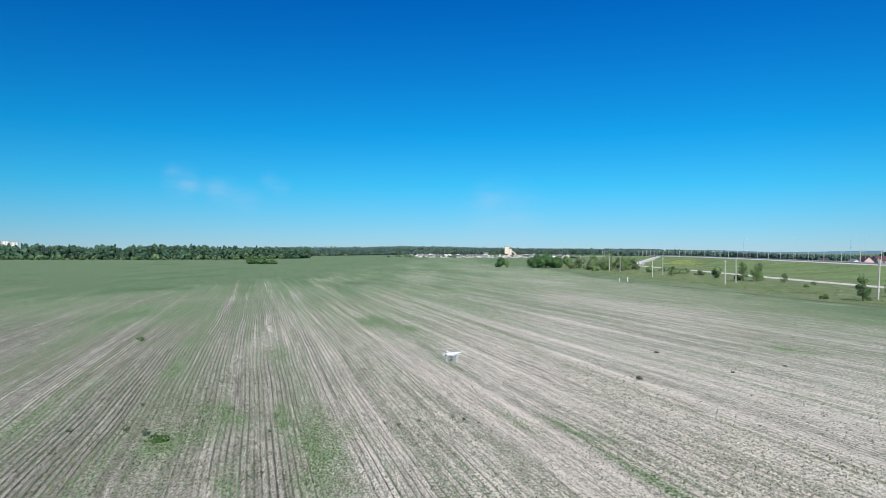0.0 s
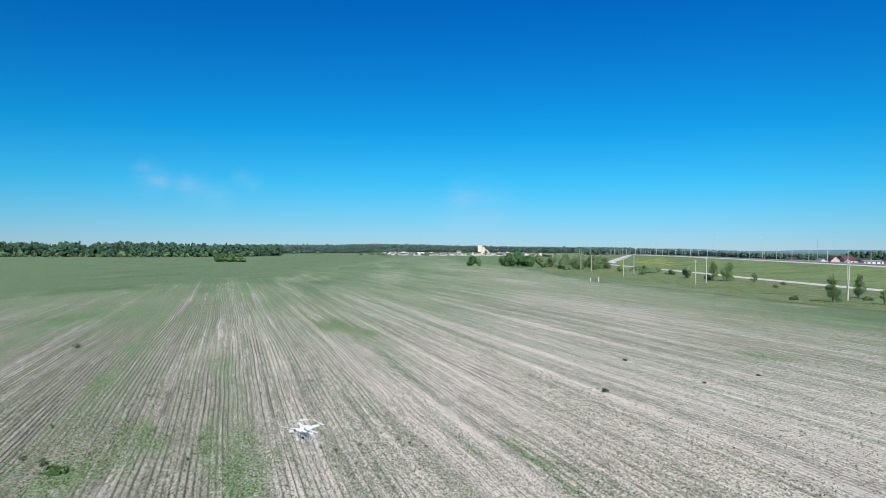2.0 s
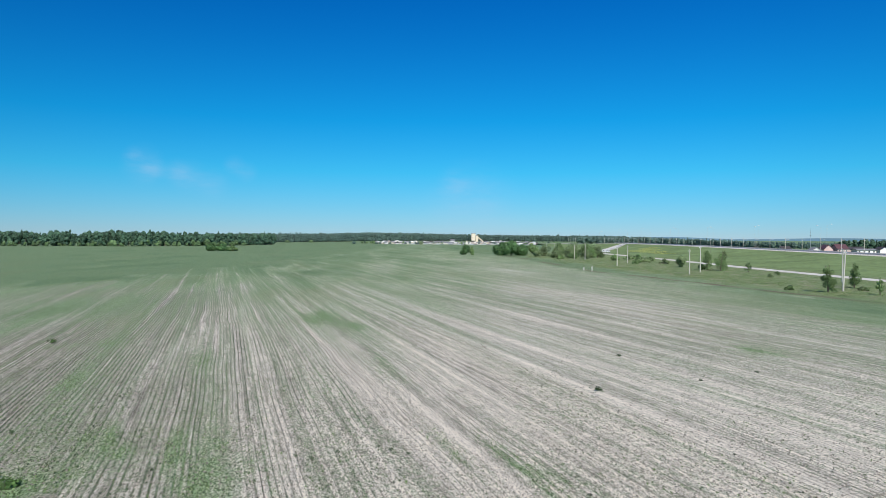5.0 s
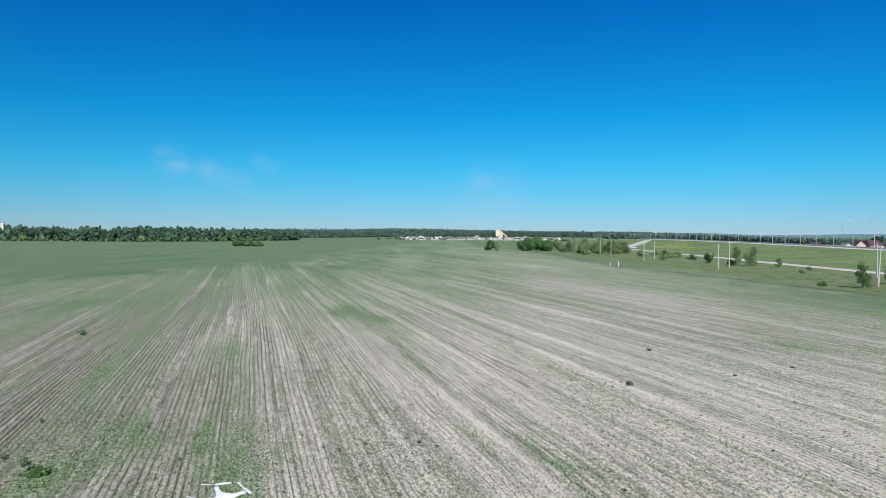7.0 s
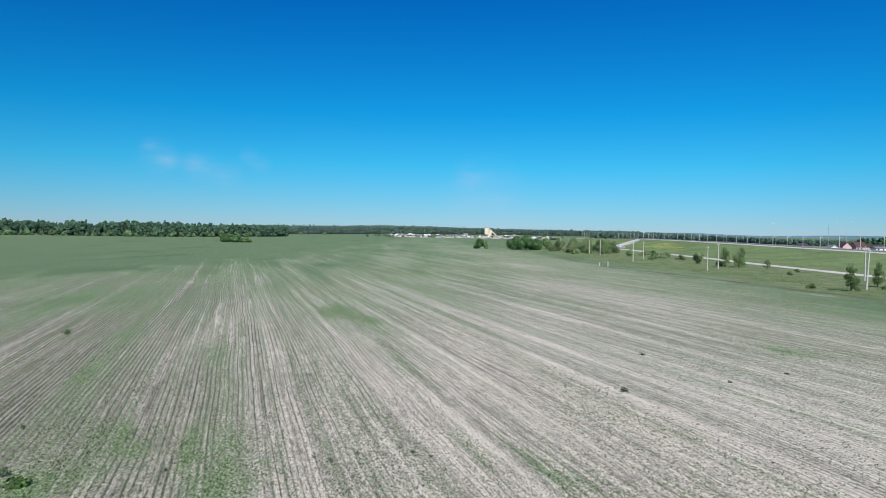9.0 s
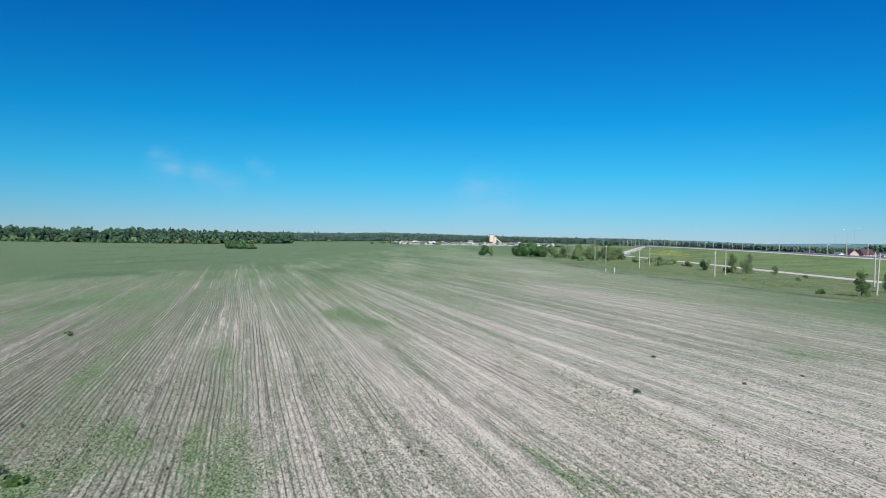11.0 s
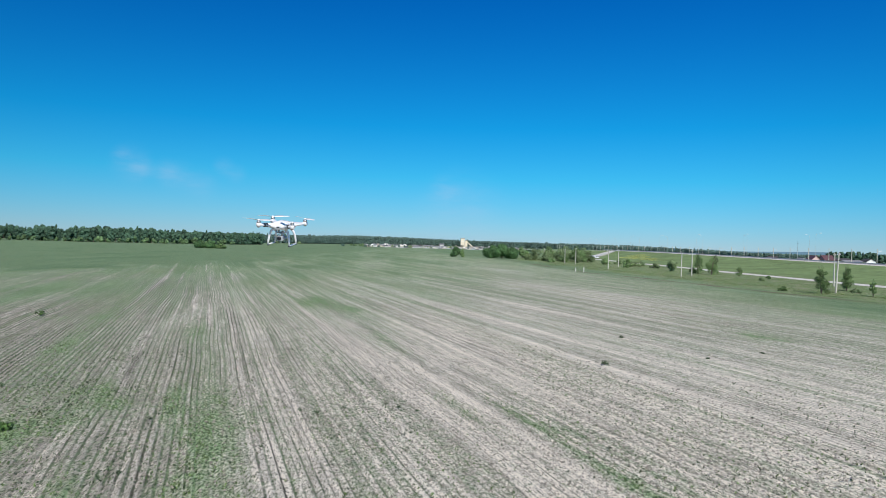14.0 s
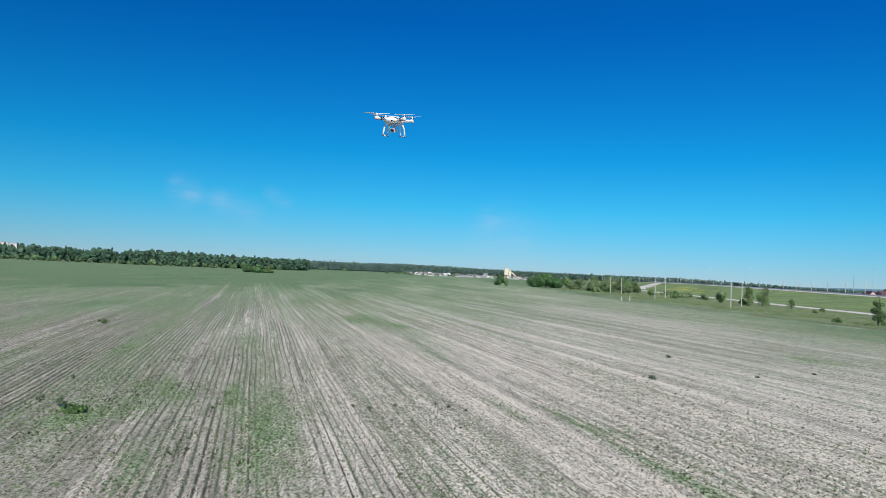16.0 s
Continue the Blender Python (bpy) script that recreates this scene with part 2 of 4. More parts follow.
    long_ = noise_at(row, (0.5, 0.006, 0), 3.0, 0.65, (2, 15, 0))
    gm = math_("SUBTRACT", gm, math_("MULTIPLY", math_("SUBTRACT", long_, 0.5), 0.9))
    col = mix(ranged(gm, 0.12, 0.95), soil, weeds)
    col = mix(ranged(math_("SUBTRACT", green, patch), 0.9, 1.2, 0.0, 0.5), col, mix(ranged(meadow, 0.3, 0.7), (0.072, 0.143, 0.064, 1), (0.12, 0.188, 0.096, 1)))
    spots = N("ShaderNodeTexVoronoi")
    lay3 = N("ShaderNodeMapping")
    lay3.inputs["Scale"].default_value = (1.5, 0.42, 0)
    L(row, lay3.inputs["Vector"])
    L(lay3.outputs[0], spots.inputs["Vector"])
    pick_ = N("ShaderNodeSeparateColor")
    L(spots.outputs["Color"], pick_.inputs[0])
    near_ = ranged(math_("ADD", spots.outputs["Distance"], math_("MULTIPLY", math_("SUBTRACT", crumbs, 0.5), 0.5)), 0.14, 0.22, 0.85, 0.0)
    col = mix(math_("MULTIPLY", near_, ranged(pick_.outputs[0], 0.44, 0.5, 1.0, 0.0)), col, (0.045, 0.062, 0.034, 1))
    lush = mix(ranged(lumps, 0.36, 0.64), (0.075, 0.12, 0.04, 1), (0.27, 0.35, 0.15, 1))
    tufty = noise_at(geo, (0.42, 0.13, 0.2), 4.0, 0.7, (4, 9, 0))
    lush = mix(ranged(tufty, 0.5, 0.61, 0.0, 0.8), lush, mix(ranged(lumps, 0.36, 0.64), (0.17, 0.145, 0.095, 1), (0.42, 0.39, 0.26, 1)))
    lush = mix(ranged(tufty, 0.44, 0.36, 0.0, 0.6), lush, (0.055, 0.1, 0.028, 1))
    col = mix(math_("MULTIPLY", attr("verge").outputs["Fac"], 0.85), col, lush)
    col = mix(attr("bare").outputs["Fac"], col, (0.135, 0.085, 0.065, 1))
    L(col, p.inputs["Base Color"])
    h = math_("ADD", math_("MULTIPLY", ranged(ragged, 0.2, 0.6), 0.4), math_("MULTIPLY", crumbs, 0.7))
    h = math_("ADD", h, math_("MULTIPLY", lines, 0.6))
    b = N("ShaderNodeBump")
    b.inputs["Strength"].default_value, b.inputs["Distance"].default_value = 0.7, 0.08
    L(h, b.inputs["Height"])
    L(b.outputs[0], p.inputs["Normal"])
    return m


M_SOIL = soil_material()
M_CLOD = material("dry_clod", (0.27, 0.245, 0.2), 0.95, 0.3, 6.0, island=0.5)
M_WEED = leafy("weed_leaf", (0.13, 0.2, 0.065), 0.5)
M_WEED_MID = leafy("lush_weed_leaf", (0.07, 0.13, 0.038), 0.5)
M_WEED_DARK = leafy("dark_weed_leaf", (0.058, 0.09, 0.042), 0.5)
M_GRASS = leafy("meadow_grass", (0.185, 0.255, 0.095), 0.4)
M_VERGE = material("verge_grass", (0.17, 0.235, 0.095), 0.9, 0.4, 0.5, spec=0.1)
M_BANK = material("dry_gravel_bank", (0.34, 0.34, 0.27), 0.95, 0.3, 0.6, spec=0.1)
M_YELLOW = leafy("yellow_flowers", (0.5, 0.52, 0.18), 0.25)
M_LEAF = leafy("bush_leaves", (0.135, 0.215, 0.08), 0.5, 0.6)
M_LEAF_DENSE = leafy("dense_leaves", (0.072, 0.15, 0.054), 0.5, 0.5)
M_LEAF_LIGHT = leafy("light_leaves", (0.165, 0.23, 0.105), 0.5, 0.6)
# green shifted towards blue, for the haze in front of the wood
M_LEAF_DARK = leafy("wood_leaves", (0.056, 0.112, 0.068), 0.75, 0.3)
M_LEAF_EDGE = leafy("wood_edge_leaves", (0.105, 0.175, 0.074), 0.7, 0.35)
# distance haze put into the base colour: paler and bluer leaves
M_LEAF_HAZED = leafy("hazed_far_leaves", (0.08, 0.132, 0.108), 0.5, 0.25, 0.5)
M_BARK = material("bark", (0.16, 0.13, 0.1), 0.9, 0.3, 5.0)
M_ASPHALT = material("asphalt", (0.27, 0.265, 0.255), 1.0, 0.2, 3.0, spec=0.0)
M_PALE_ROAD = material("pale_gravel_road", (0.6, 0.57, 0.51), 0.95, 0.18, 1.2)
M_GALV = material("galvanised_steel", (0.55, 0.57, 0.58), 0.45, 0.12, 3.0, metal=0.6)
M_CONCRETE = material("pole_concrete", (0.52, 0.505, 0.44), 0.85, 0.12, 2.5)
M_WHITE_WALL = material("white_plaster", (0.78, 0.76, 0.72), 0.8, 0.08, 0.8)
M_CREAM = material("cream_cladding", (0.74, 0.65, 0.48), 0.7, 0.08, 0.5)
M_PINK_WALL = material("pink_brick", (0.62, 0.45, 0.42), 0.85, 0.15, 1.5)
M_TAN_WALL = material("tan_panel", (0.5, 0.42, 0.36), 0.85, 0.1, 0.6)
M_BLUE_WALL = material("blue_grey_panel", (0.2, 0.25, 0.32), 0.8, 0.12, 0.6)
M_RED_ROOF = material("red_metal_roof", (0.11, 0.058, 0.062), 0.5, 0.15, 1.0)
M_GREY_ROOF = material("grey_slate_roof", (0.22, 0.22, 0.23), 0.7, 0.2, 1.0)
M_DARK_ROOF = material("dark_roof", (0.06, 0.055, 0.055), 0.7, 0.2, 1.0)
M_GLASS_DARK = material("window_glass", (0.04, 0.05, 0.06), 0.15, 0.1, 1.0, spec=0.6)
M_SHELL = material("white_plastic", (0.82, 0.82, 0.82), 0.28, 0.03, 20.0, spec=0.5)
M_PROP = material("white_propeller_plastic", (0.8, 0.8, 0.79), 0.4, 0.04, 30.0, spec=0.4)
M_BLACK = material("black_plastic", (0.02, 0.02, 0.022), 0.4, 0.2, 30.0, spec=0.4)
M_STEEL = material("motor_aluminium", (0.5, 0.5, 0.51), 0.3, 0.1, 60.0, metal=0.9)
M_GIMBAL = material("grey_gimbal_alloy", (0.55, 0.56, 0.57), 0.4, 0.1, 40.0, metal=0.25)
M_LENS = material("lens_glass", (0.01, 0.012, 0.02), 0.05, 0.0, 10.0, spec=0.8)
M_RED_LIGHT = material("red_status_lens", (0.4, 0.03, 0.02), 0.3, 0.05, 30.0)
M_GREEN_LIGHT = material("green_status_lens", (0.05, 0.3, 0.08), 0.3, 0.05, 30.0)
M_CAR = material("white_car_paint", (0.75, 0.76, 0.77), 0.25, 0.03, 2.0, spec=0.6)
M_TYRE = material("tyre_rubber", (0.02, 0.02, 0.02), 0.9, 0.2, 10.0)
# hills painted blue to stand in for the haze before them
M_HAZE_RIDGE = material("haze_blue_ridge", (0.16, 0.27, 0.36), 1.0, 0.15, 0.004)

# ---------------------------------------------------------------- mesh helpers


def mesh_of(name, verts, faces, mat, smooth=False):
    me = bpy.data.meshes.new(name)
    me.from_pydata([tuple(v) for v in verts], [], [tuple(f) for f in faces])
    me.materials.append(mat)
    if smooth:
        me.polygons.foreach_set("use_smooth", [True] * len(me.polygons))
    me.update()
    return me


def part(name, data, mat, parent, label="", smooth=False):
    """One mesh object under a thing or a part, from a bmesh or from (vertices, faces)."""
    if isinstance(data, bmesh.types.BMesh):
        me = bpy.data.meshes.new(name)
        data.to_mesh(me)
        data.free()
        me.materials.append(mat)
        if smooth:
            me.polygons.foreach_set("use_smooth", [True] * len(me.polygons))
    else:
        me = mesh_of(name, *data, mat, smooth)
    ob = new(name, me)
    ob.parent = parent
    if label:
        ob["label"] = label
    return ob


def box(x0, y0, z0, x1, y1, z1, bevel=0.0):
    bm = bmesh.new()
    bmesh.ops.create_cube(bm, size=1)
    bmesh.ops.scale(bm, vec=(x1 - x0, y1 - y0, z1 - z0), verts=bm.verts)
    bmesh.ops.translate(bm, vec=((x0 + x1) / 2, (y0 + y1) / 2, (z0 + z1) / 2), verts=bm.verts)
    if bevel:
        bmesh.ops.bevel(bm, geom=bm.edges[:], offset=bevel, segments=2, affect="EDGES", profile=0.6)
    return bm


def tube(points, radii, sides=8, squash=1.0):
    """A capped tube swept along points; squash flattens it upright."""
    pts = [Vector(p) for p in points]
    verts, faces = [], []
    for i, p in enumerate(pts):
        ahead = (pts[min(i + 1, len(pts) - 1)] - pts[max(i - 1, 0)]).normalized()
        side = ahead.cross(Vector((0, 0, 1)))
        side = side.normalized() if side.length > 1e-3 else Vector((1, 0, 0))
        up = side.cross(ahead)
        r = radii[i] if isinstance(radii, (list, tuple)) else radii
        for k in range(sides):
            a = 2 * math.pi * k / sides
            verts.append(p + side * (r * math.cos(a)) + up * (r * squash * math.sin(a)))
    for i in range(len(pts) - 1):
        for k in range(sides):
            a, b = i * sides + k, i * sides + (k + 1) % sides
            faces.append((a, b, b + sides, a + sides))
    faces.append(tuple(range(sides))[::-1])
    faces.append(tuple(range((len(pts) - 1) * sides, len(pts) * sides)))
    return verts, faces


def joined(*pieces):
    verts, faces = [], []
    for v, f in pieces:
        n = len(verts)
        verts += list(v)
        faces += [tuple(i + n for i in face) for face in f]
    return verts, faces


def thing(name, at, label, category, group="", turn=0.0):
    ob = new(name)
    ob.matrix_world = pose(*at, 0, 0, turn)
    ob.empty_display_size = 0.1
    return tagged(ob, label, category, group)


TABLE = np.random.RandomState(7).rand(256, 256)


def vnoise(a, b, seed=0):
    """Smooth noise of 0 to 1 on arrays."""
    a, b = np.asarray(a, float) + 17.3 * seed, np.asarray(b, float) + 9.1 * seed
    ia, ib = np.floor(a).astype(int), np.floor(b).astype(int)
    fa, fb = a - ia, b - ib
    fa, fb = fa * fa * (3 - 2 * fa), fb * fb * (3 - 2 * fb)
    g = lambda i, j: TABLE[i % 256, j % 256]
    return (g(ia, ib) * (1 - fa) + g(ia + 1, ib) * fa) * (1 - fb) + (g(ia, ib + 1) * (1 - fa) + g(ia + 1, ib + 1) * fa) * fb


def step(a, b, x):
    t = np.clip((np.asarray(x, float) - a) / (b - a), 0, 1)
    return t * t * (3 - 2 * t)


# ---------------------------------------------------------------- the field
UX, UY = 0.9682, 0.2502            # across the rows; the rows run along (-UY, UX)


def rows_of(x, y):
    return x * UX + y * UY, -x * UY + y * UX


ROW_PITCH = 0.31                   # metres between the drilled lines


def field_edge(y):
    """x at which the ploughed field ends and the rough verge begins."""
    return np.interp(y, [-200, 60, 118, 178, 222, 350, 700], [125, 90, 78, 68.5, 60.0, 60, 40]) + 1.2 * (vnoise(np.asarray(y) / 9, 0, 3) - 0.5)


# weedy patches: metres across and along the rows, half-length, half-width, strength
PATCHES = [(3.3, 36.5, 5.0, 0.95, 0.5), (2.6, 29.5, 4.5, 1.3, 0.42), (4.85, 38, 2.0, 0.45, 0.5), (1.5, 40.5, 5, 0.6, 0.45), (-2.3, 44.5, 2, 0.8, 0.35), (-0.9, 40.5, 1.8, 0.7, 0.35), (-2.5, 38.2, 2, 0.7, 0.4), (-4.3, 36.6, 2.2, 1.0, 0.62), (-1.2, 29, 3.5, 0.8, 0.4),
           (-6.2, 60, 4.5, 0.8, 0.45), (-10.7, 77.2, 2, 1.6, 0.4), (-6.9, 78.2, 2, 1.2, 0.3), (2.0, 66, 5, 1.1, 0.3), (3.1, 52, 5, 0.6, 0.12), (14.6, 92.5, 6, 1.5, 0.5), (16.6, 95.5, 7, 1.4, 0.45), (18.3, 85, 4, 1.2, 0.4), (15.6, 57.5, 7, 0.8, 0.6), (14.1, 37, 3.4, 0.6, 0.55), (2.4, 39.5, 6, 1.4, 0.26), (-1.9, 41.5, 4, 1.2, 0.3), (16.2, 34.5, 3.5, 0.45, 0.55),
           (15.9, 26, 4.5, 0.5, 0.6), (16.8, 32.5, 1.2, 0.5, 0.4), (49.7, 57.3, 3.4, 1.6, 0.6), (21.6, 43, 4, 1.5, 0.2), (79, 77, 10, 1.6, 0.2), (-19, 36, 5, 1.3, 0.4), (-12.8, 43.5, 5, 1.2, 0.35), (45, 102, 20, 6, 0.12), (-19, 112, 18, 5, 0.2)]
# wheel tracks: metres across the rows, half-width, how bare
TRACKS = [(-5.0, 0.35, 1.0), (-15.0, 0.3, 0.7), (-10.0, 0.3, 0.3), (-21, 0.35, 0.35), (-1.8, 0.2, 0.5), (0.2, 0.25, 0.6), (2.6, 0.25, 0.7), (3.7, 0.22, 0.7), (5.4, 0.22, 0.5), (7.4, 0.25, 0.8), (9.5, 0.22, 0.5), (12.6, 0.25, 0.8),
          (16.0, 0.3, 0.5), (19.5, 0.3, 0.5), (23.5, 0.4, 0.6), (29.0, 0.45, 0.5), (36.0, 0.5, 0.5), (44.0, 0.6, 0.5), (55.0, 0.8, 0.5), (68.0, 1.0, 0.4)]


def patchiness(u, v):
    ragged = 0.55 + 0.9 * vnoise(u * 1.4, v * 0.6, 4)
    return sum(strength * np.exp(-0.9 * (((u - pu) / wide) ** 2 + ((v - pv) / half) ** 2)) for pu, pv, half, wide, strength in PATCHES) * ragged


def greenness(x, y):
    u, v = rows_of(x, y)
    far = np.hypot(x, y)
    n1, n2 = vnoise(u / 2.2, v / 26, 1), vnoise(u / 9, v / 30, 2)
    g = 0.25 + 0.28 * (n1 - 0.5) + 0.26 * (n2 - 0.5) + (0.05 + 0.1 * (n1 - 0.5)) * step(5, -6, u) * step(125, 70, y)
    g = g + patchiness(u, v)
    # greener with distance, most of all towards the wood
    reach = 128 + 25 * (vnoise(u / 14, v / 60, 5) - 0.5) + np.where(x > 0, 0.5 * x, 0.05 * x) + 42 * step(-10, 30, x)
    g = g + (0.5 - 0.14 * step(0, 40, x)) * step(-110, 100, y - reach) + (0.17 - 0.07 * step(-10, 30, x)) * step(45, 115, y) + 0.34 * step(-60, -78, x - 0.06 * (y - 120) + 14 * (vnoise(u / 9, v / 14, 26) - 0.5)) + 0.12 * step(-10, 30, y - 190) * step(-10, -50, x) + 0.15 * step(200, 500, y)
    g = g + step(90, 150, y) * step(700, 400, y) * (0.22 * (vnoise(x / 15, y / 80, 28) - 0.5) + 0.2 * (vnoise(x / 5, y / 50, 29) - 0.5))
    # bare wheel tracks that reach out into the greener far part
    for tu, wide, amount in TRACKS:
        bend = tu + 1.2 * (vnoise(v / 60, tu, 23) - 0.5)
        g = g - (0.5 - 0.15 * step(5, 20, tu)) * amount * np.exp(-(((u - bend) / wide) ** 2)) * step(45, 90, v) * step(330, 190, v) * np.clip(1.9 * vnoise(v / 16, tu * 3.7, 24) - 0.35, 0, 1.2)
    g = g - 0.5 * np.exp(-(((u + 4.95 + 0.5 * np.sin(v / 31)) / 0.36) ** 2)) * step(98, 125, v) * step(234, 214, v)
    g = g + 0.34 * step(24, 60, x) * step(170, 110, y)
    g = g + 0.42 * (0.3 + 0.7 * step(200, 115, y)) * step(-44, -3, x - field_edge(y) + 10 * vnoise(u / 7, v / 11, 6) - 5)
    g = g + 0.4 * step(-9.0, 3.0, x - field_edge(y) + 9 * (vnoise(u / 3, v / 5, 27) - 0.5))
    rough_grass = 1.12 + 0.55 * (vnoise(x / 5, y / 9, 31) - 0.5) + 0.4 * (vnoise(x / 1.6, y / 3.5, 32) - 0.5)
    edge = step(-6.0, 6.0, x - field_edge(y) - 7 * step(140, 200, y)) * step(700, 400, y)
    return np.clip(g * (1 - edge) + rough_grass * edge, 0, 1.25)


def paleness(x, y):
    u, v = rows_of(x, y)
    p = 0.5 + 0.22 * (vnoise(u / 1.1, v / 50, 8) - 0.5) + 0.25 * (vnoise(u / 6, v / 60, 9) - 0.5) * 0.7
    # bare wheel lanes
    for lu, wide, amount in ((6.1, 0.32, 0.3), (-13.5, 0.6, 0.25), (10.6, 0.5, 0.2), (-0.1, 0.4, 0.3), (19.8, 0.6, 0.25), (27.0, 0.6, 0.2), (-1.8, 0.5, 0.22), (41, 0.8, 0.2)):
        p = p + amount * np.exp(-(((u - lu) / wide) ** 2)) * (0.5 + vnoise(v / 9, lu, 10))
    p = p + 0.6 * np.exp(-(((u + 4.95 + 0.5 * np.sin(v / 31)) / 0.36) ** 2)) * step(98, 125, v) * step(234, 214, v)
    return np.clip(0.5 + (p - 0.5) * (1 - 0.6 * step(70, 180, y)) + 0.1 * step(0, 40, x) - 0.42 * step(34, 66, x) + 0.16 * np.exp(-(((u - 32) / 10) ** 2)) - 0.74 * step(9, -4, u) - 0.12 * step(-3, -9, u), -0.5, 1.2)


def grown(start, first, ratio, end):
    out, s = [start], first
    while abs(out[-1] - start) < abs(end - start):
        out.append(out[-1] + (s if end > start else -s))
        s *= ratio
    return out[1:]


def build_ground():
    us = sorted(grown(-45, 0.4, 1.18, -4700) + list(np.arange(-45, -13, 0.34)) + list(np.arange(-13, 26, 0.0775)) + list(np.arange(26, 110, 0.34)) + grown(110, 0.4, 1.18, 4700))
    vs = sorted(grown(14, 0.8, 1.3, -4700) + list(np.arange(14, 90, 0.5)) + grown(90, 0.52, 1.022, 4700))
    u, v = np.meshgrid(us, vs)
    x, y = u * UX - v * UY, u * UY + v * UX
    far = np.hypot(x, y)
    wave = u + 0.7 * (vnoise(v / 34, u / 12, 13) - 0.5) + 0.22 * (vnoise(v / 9, u / 5, 14) - 0.5)
    phase = wave * (2 * math.pi / ROW_PITCH) + 5.0 * vnoise(wave * 0.5, v * 0.05, 34) + 1.1
    z = 0.05 * (vnoise(u / 0.8, v / 6, 11) - 0.5) * (far < 200) + 0.12 * (vnoise(u / 7, v / 25, 12) - 0.5) * (far < 400)
    # drilled furrows and clods stand out in relief near the flight
    close = (u > -13) & (u < 26) & (v < 130)
    z = z + close * (0.022 * (np.sin(phase) - 0.4) * (0.4 + vnoise(u / 3, v / 20, 35)) + 0.05 * (vnoise(u / 0.22, v / 0.9, 36) - 0.5))
    nu, nv = len(us), len(vs)
    i = np.arange(nu * nv).reshape(nv, nu)
    quads = np.stack([i[:-1, :-1], i[:-1, 1:], i[1:, 1:], i[1:, :-1]], -1).reshape(-1, 4)
    me = bpy.data.meshes.new("ground")
    me.vertices.add(nu * nv)
    me.vertices.foreach_set("co", np.stack([x, y, z], -1).ravel().astype(np.float32))
    me.loops.add(quads.size)
    me.loops.foreach_set("vertex_index", quads.ravel().astype(np.int32))
    me.polygons.add(len(quads))
    me.polygons.foreach_set("loop_start", (np.arange(len(quads)) * 4).astype(np.int32))
    me.polygons.foreach_set("use_smooth", np.ones(len(quads), bool))
    me.update()
    edge = np.abs(x - field_edge(y) + 1.5)
    verge = step(-4.0, 5.0, x - field_edge(y) - 9 * step(140, 200, y) + 6 * (vnoise(x / 4, y / 7, 33) - 0.5)) * step(700, 400, y)
    for name, values in (("green", greenness(x, y)), ("pale", paleness(x, y)), ("verge", verge), ("phase", phase), ("patch", patchiness(u, v)), ("bare", 0.9 * np.exp(-((edge / 1.1) ** 2)) * np.clip(1.7 * vnoise(y / 11, x / 11, 15) - 0.1, 0, 1) * step(95, 150, y) * (far < 420))):
        a = me.attributes.new(name, "FLOAT", "POINT")
        a.data.foreach_set("value", values.ravel().astype(np.float32))
    a = me.attributes.new("row", "FLOAT_VECTOR", "POINT")
    a.data.foreach_set("vector", np.stack([wave, v, 0 * u], -1).ravel().astype(np.float32))
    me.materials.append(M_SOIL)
    return tagged(new("ground", me), "dry pale tilled field with drilled rows and young weeds", "field", kind="structure")


build_ground()


def scatter(name, places, sizes, shapes, mat, label, category, seed=1):
    """Many small pieces in one object; shapes: a list of (vertices, faces) templates."""
    rng = np.random.RandomState(seed)
    verts, faces, n = [], [], 0
    for (x, y, z), s in zip(places, sizes):
        tv, tf = shapes[rng.randint(len(shapes))]
        a = rng.uniform(0, 2 * math.pi)
        c, d = math.cos(a) * s, math.sin(a) * s
        k = rng.uniform(0.7, 1.3) * s
        for px, py, pz in tv:
            verts.append((x + c * px - d * py, y + d * px + c * py, z + k * pz))
        faces += [tuple(q + n for q in f) for f in tf]
        n += len(tv)
    return tagged(new(name, mesh_of(name, verts, faces, mat)), label, category, kind="stuff")


def clod_shapes(rng, count=6):
    out = []
    for _ in range(count):
        v = [(0, 0, 0.75), (0, 0, -0.3)] + [(math.cos(a) * rng.uniform(0.6, 1.1), math.sin(a) * rng.uniform(0.6, 1.1), rng.uniform(-0.1, 0.25)) for a in np.arange(5) * 2 * math.pi / 5]
        f = [(0, 2 + k, 2 + (k + 1) % 5) for k in range(5)]
        out.append((v, f))
    return out


def tuft_shapes(rng, blades=5, lean=0.7, count=5, wide=0.16):
    out = []
    for _ in range(count):
        v, f = [], []
        for _ in range(blades):
            a, l = rng.uniform(0, 2 * math.pi), rng.uniform(0.2, lean)
            h = rng.uniform(0.6, 1.0)
            cx, cy = math.cos(a), math.sin(a)
            n = len(v)
            v += [(-cy * wide, cx * wide, 0), (cy * wide, -cx * wide, 0), (cx * l * 0.6 + cy * wide * 0.8, cy * l * 0.6 - cx * wide * 0.8, h * 0.6), (cx * l, cy * l, h)]
            f += [(n, n + 1, n + 2), (n, n + 2, n + 3)]
        out.append((v, f))
    return out


def field_points(count, rng, near=20, far_=95):
    """Points in the part of the field that the flight overlooks, denser close by."""
    d = near * (far_ / near) ** rng.uniform(0, 1, count)
    a = rng.uniform(-0.72, 0.72, count)
    return d * np.sin(a) + 1, d * np.cos(a)


# ---------------------------------------------------------------- trees and bushes


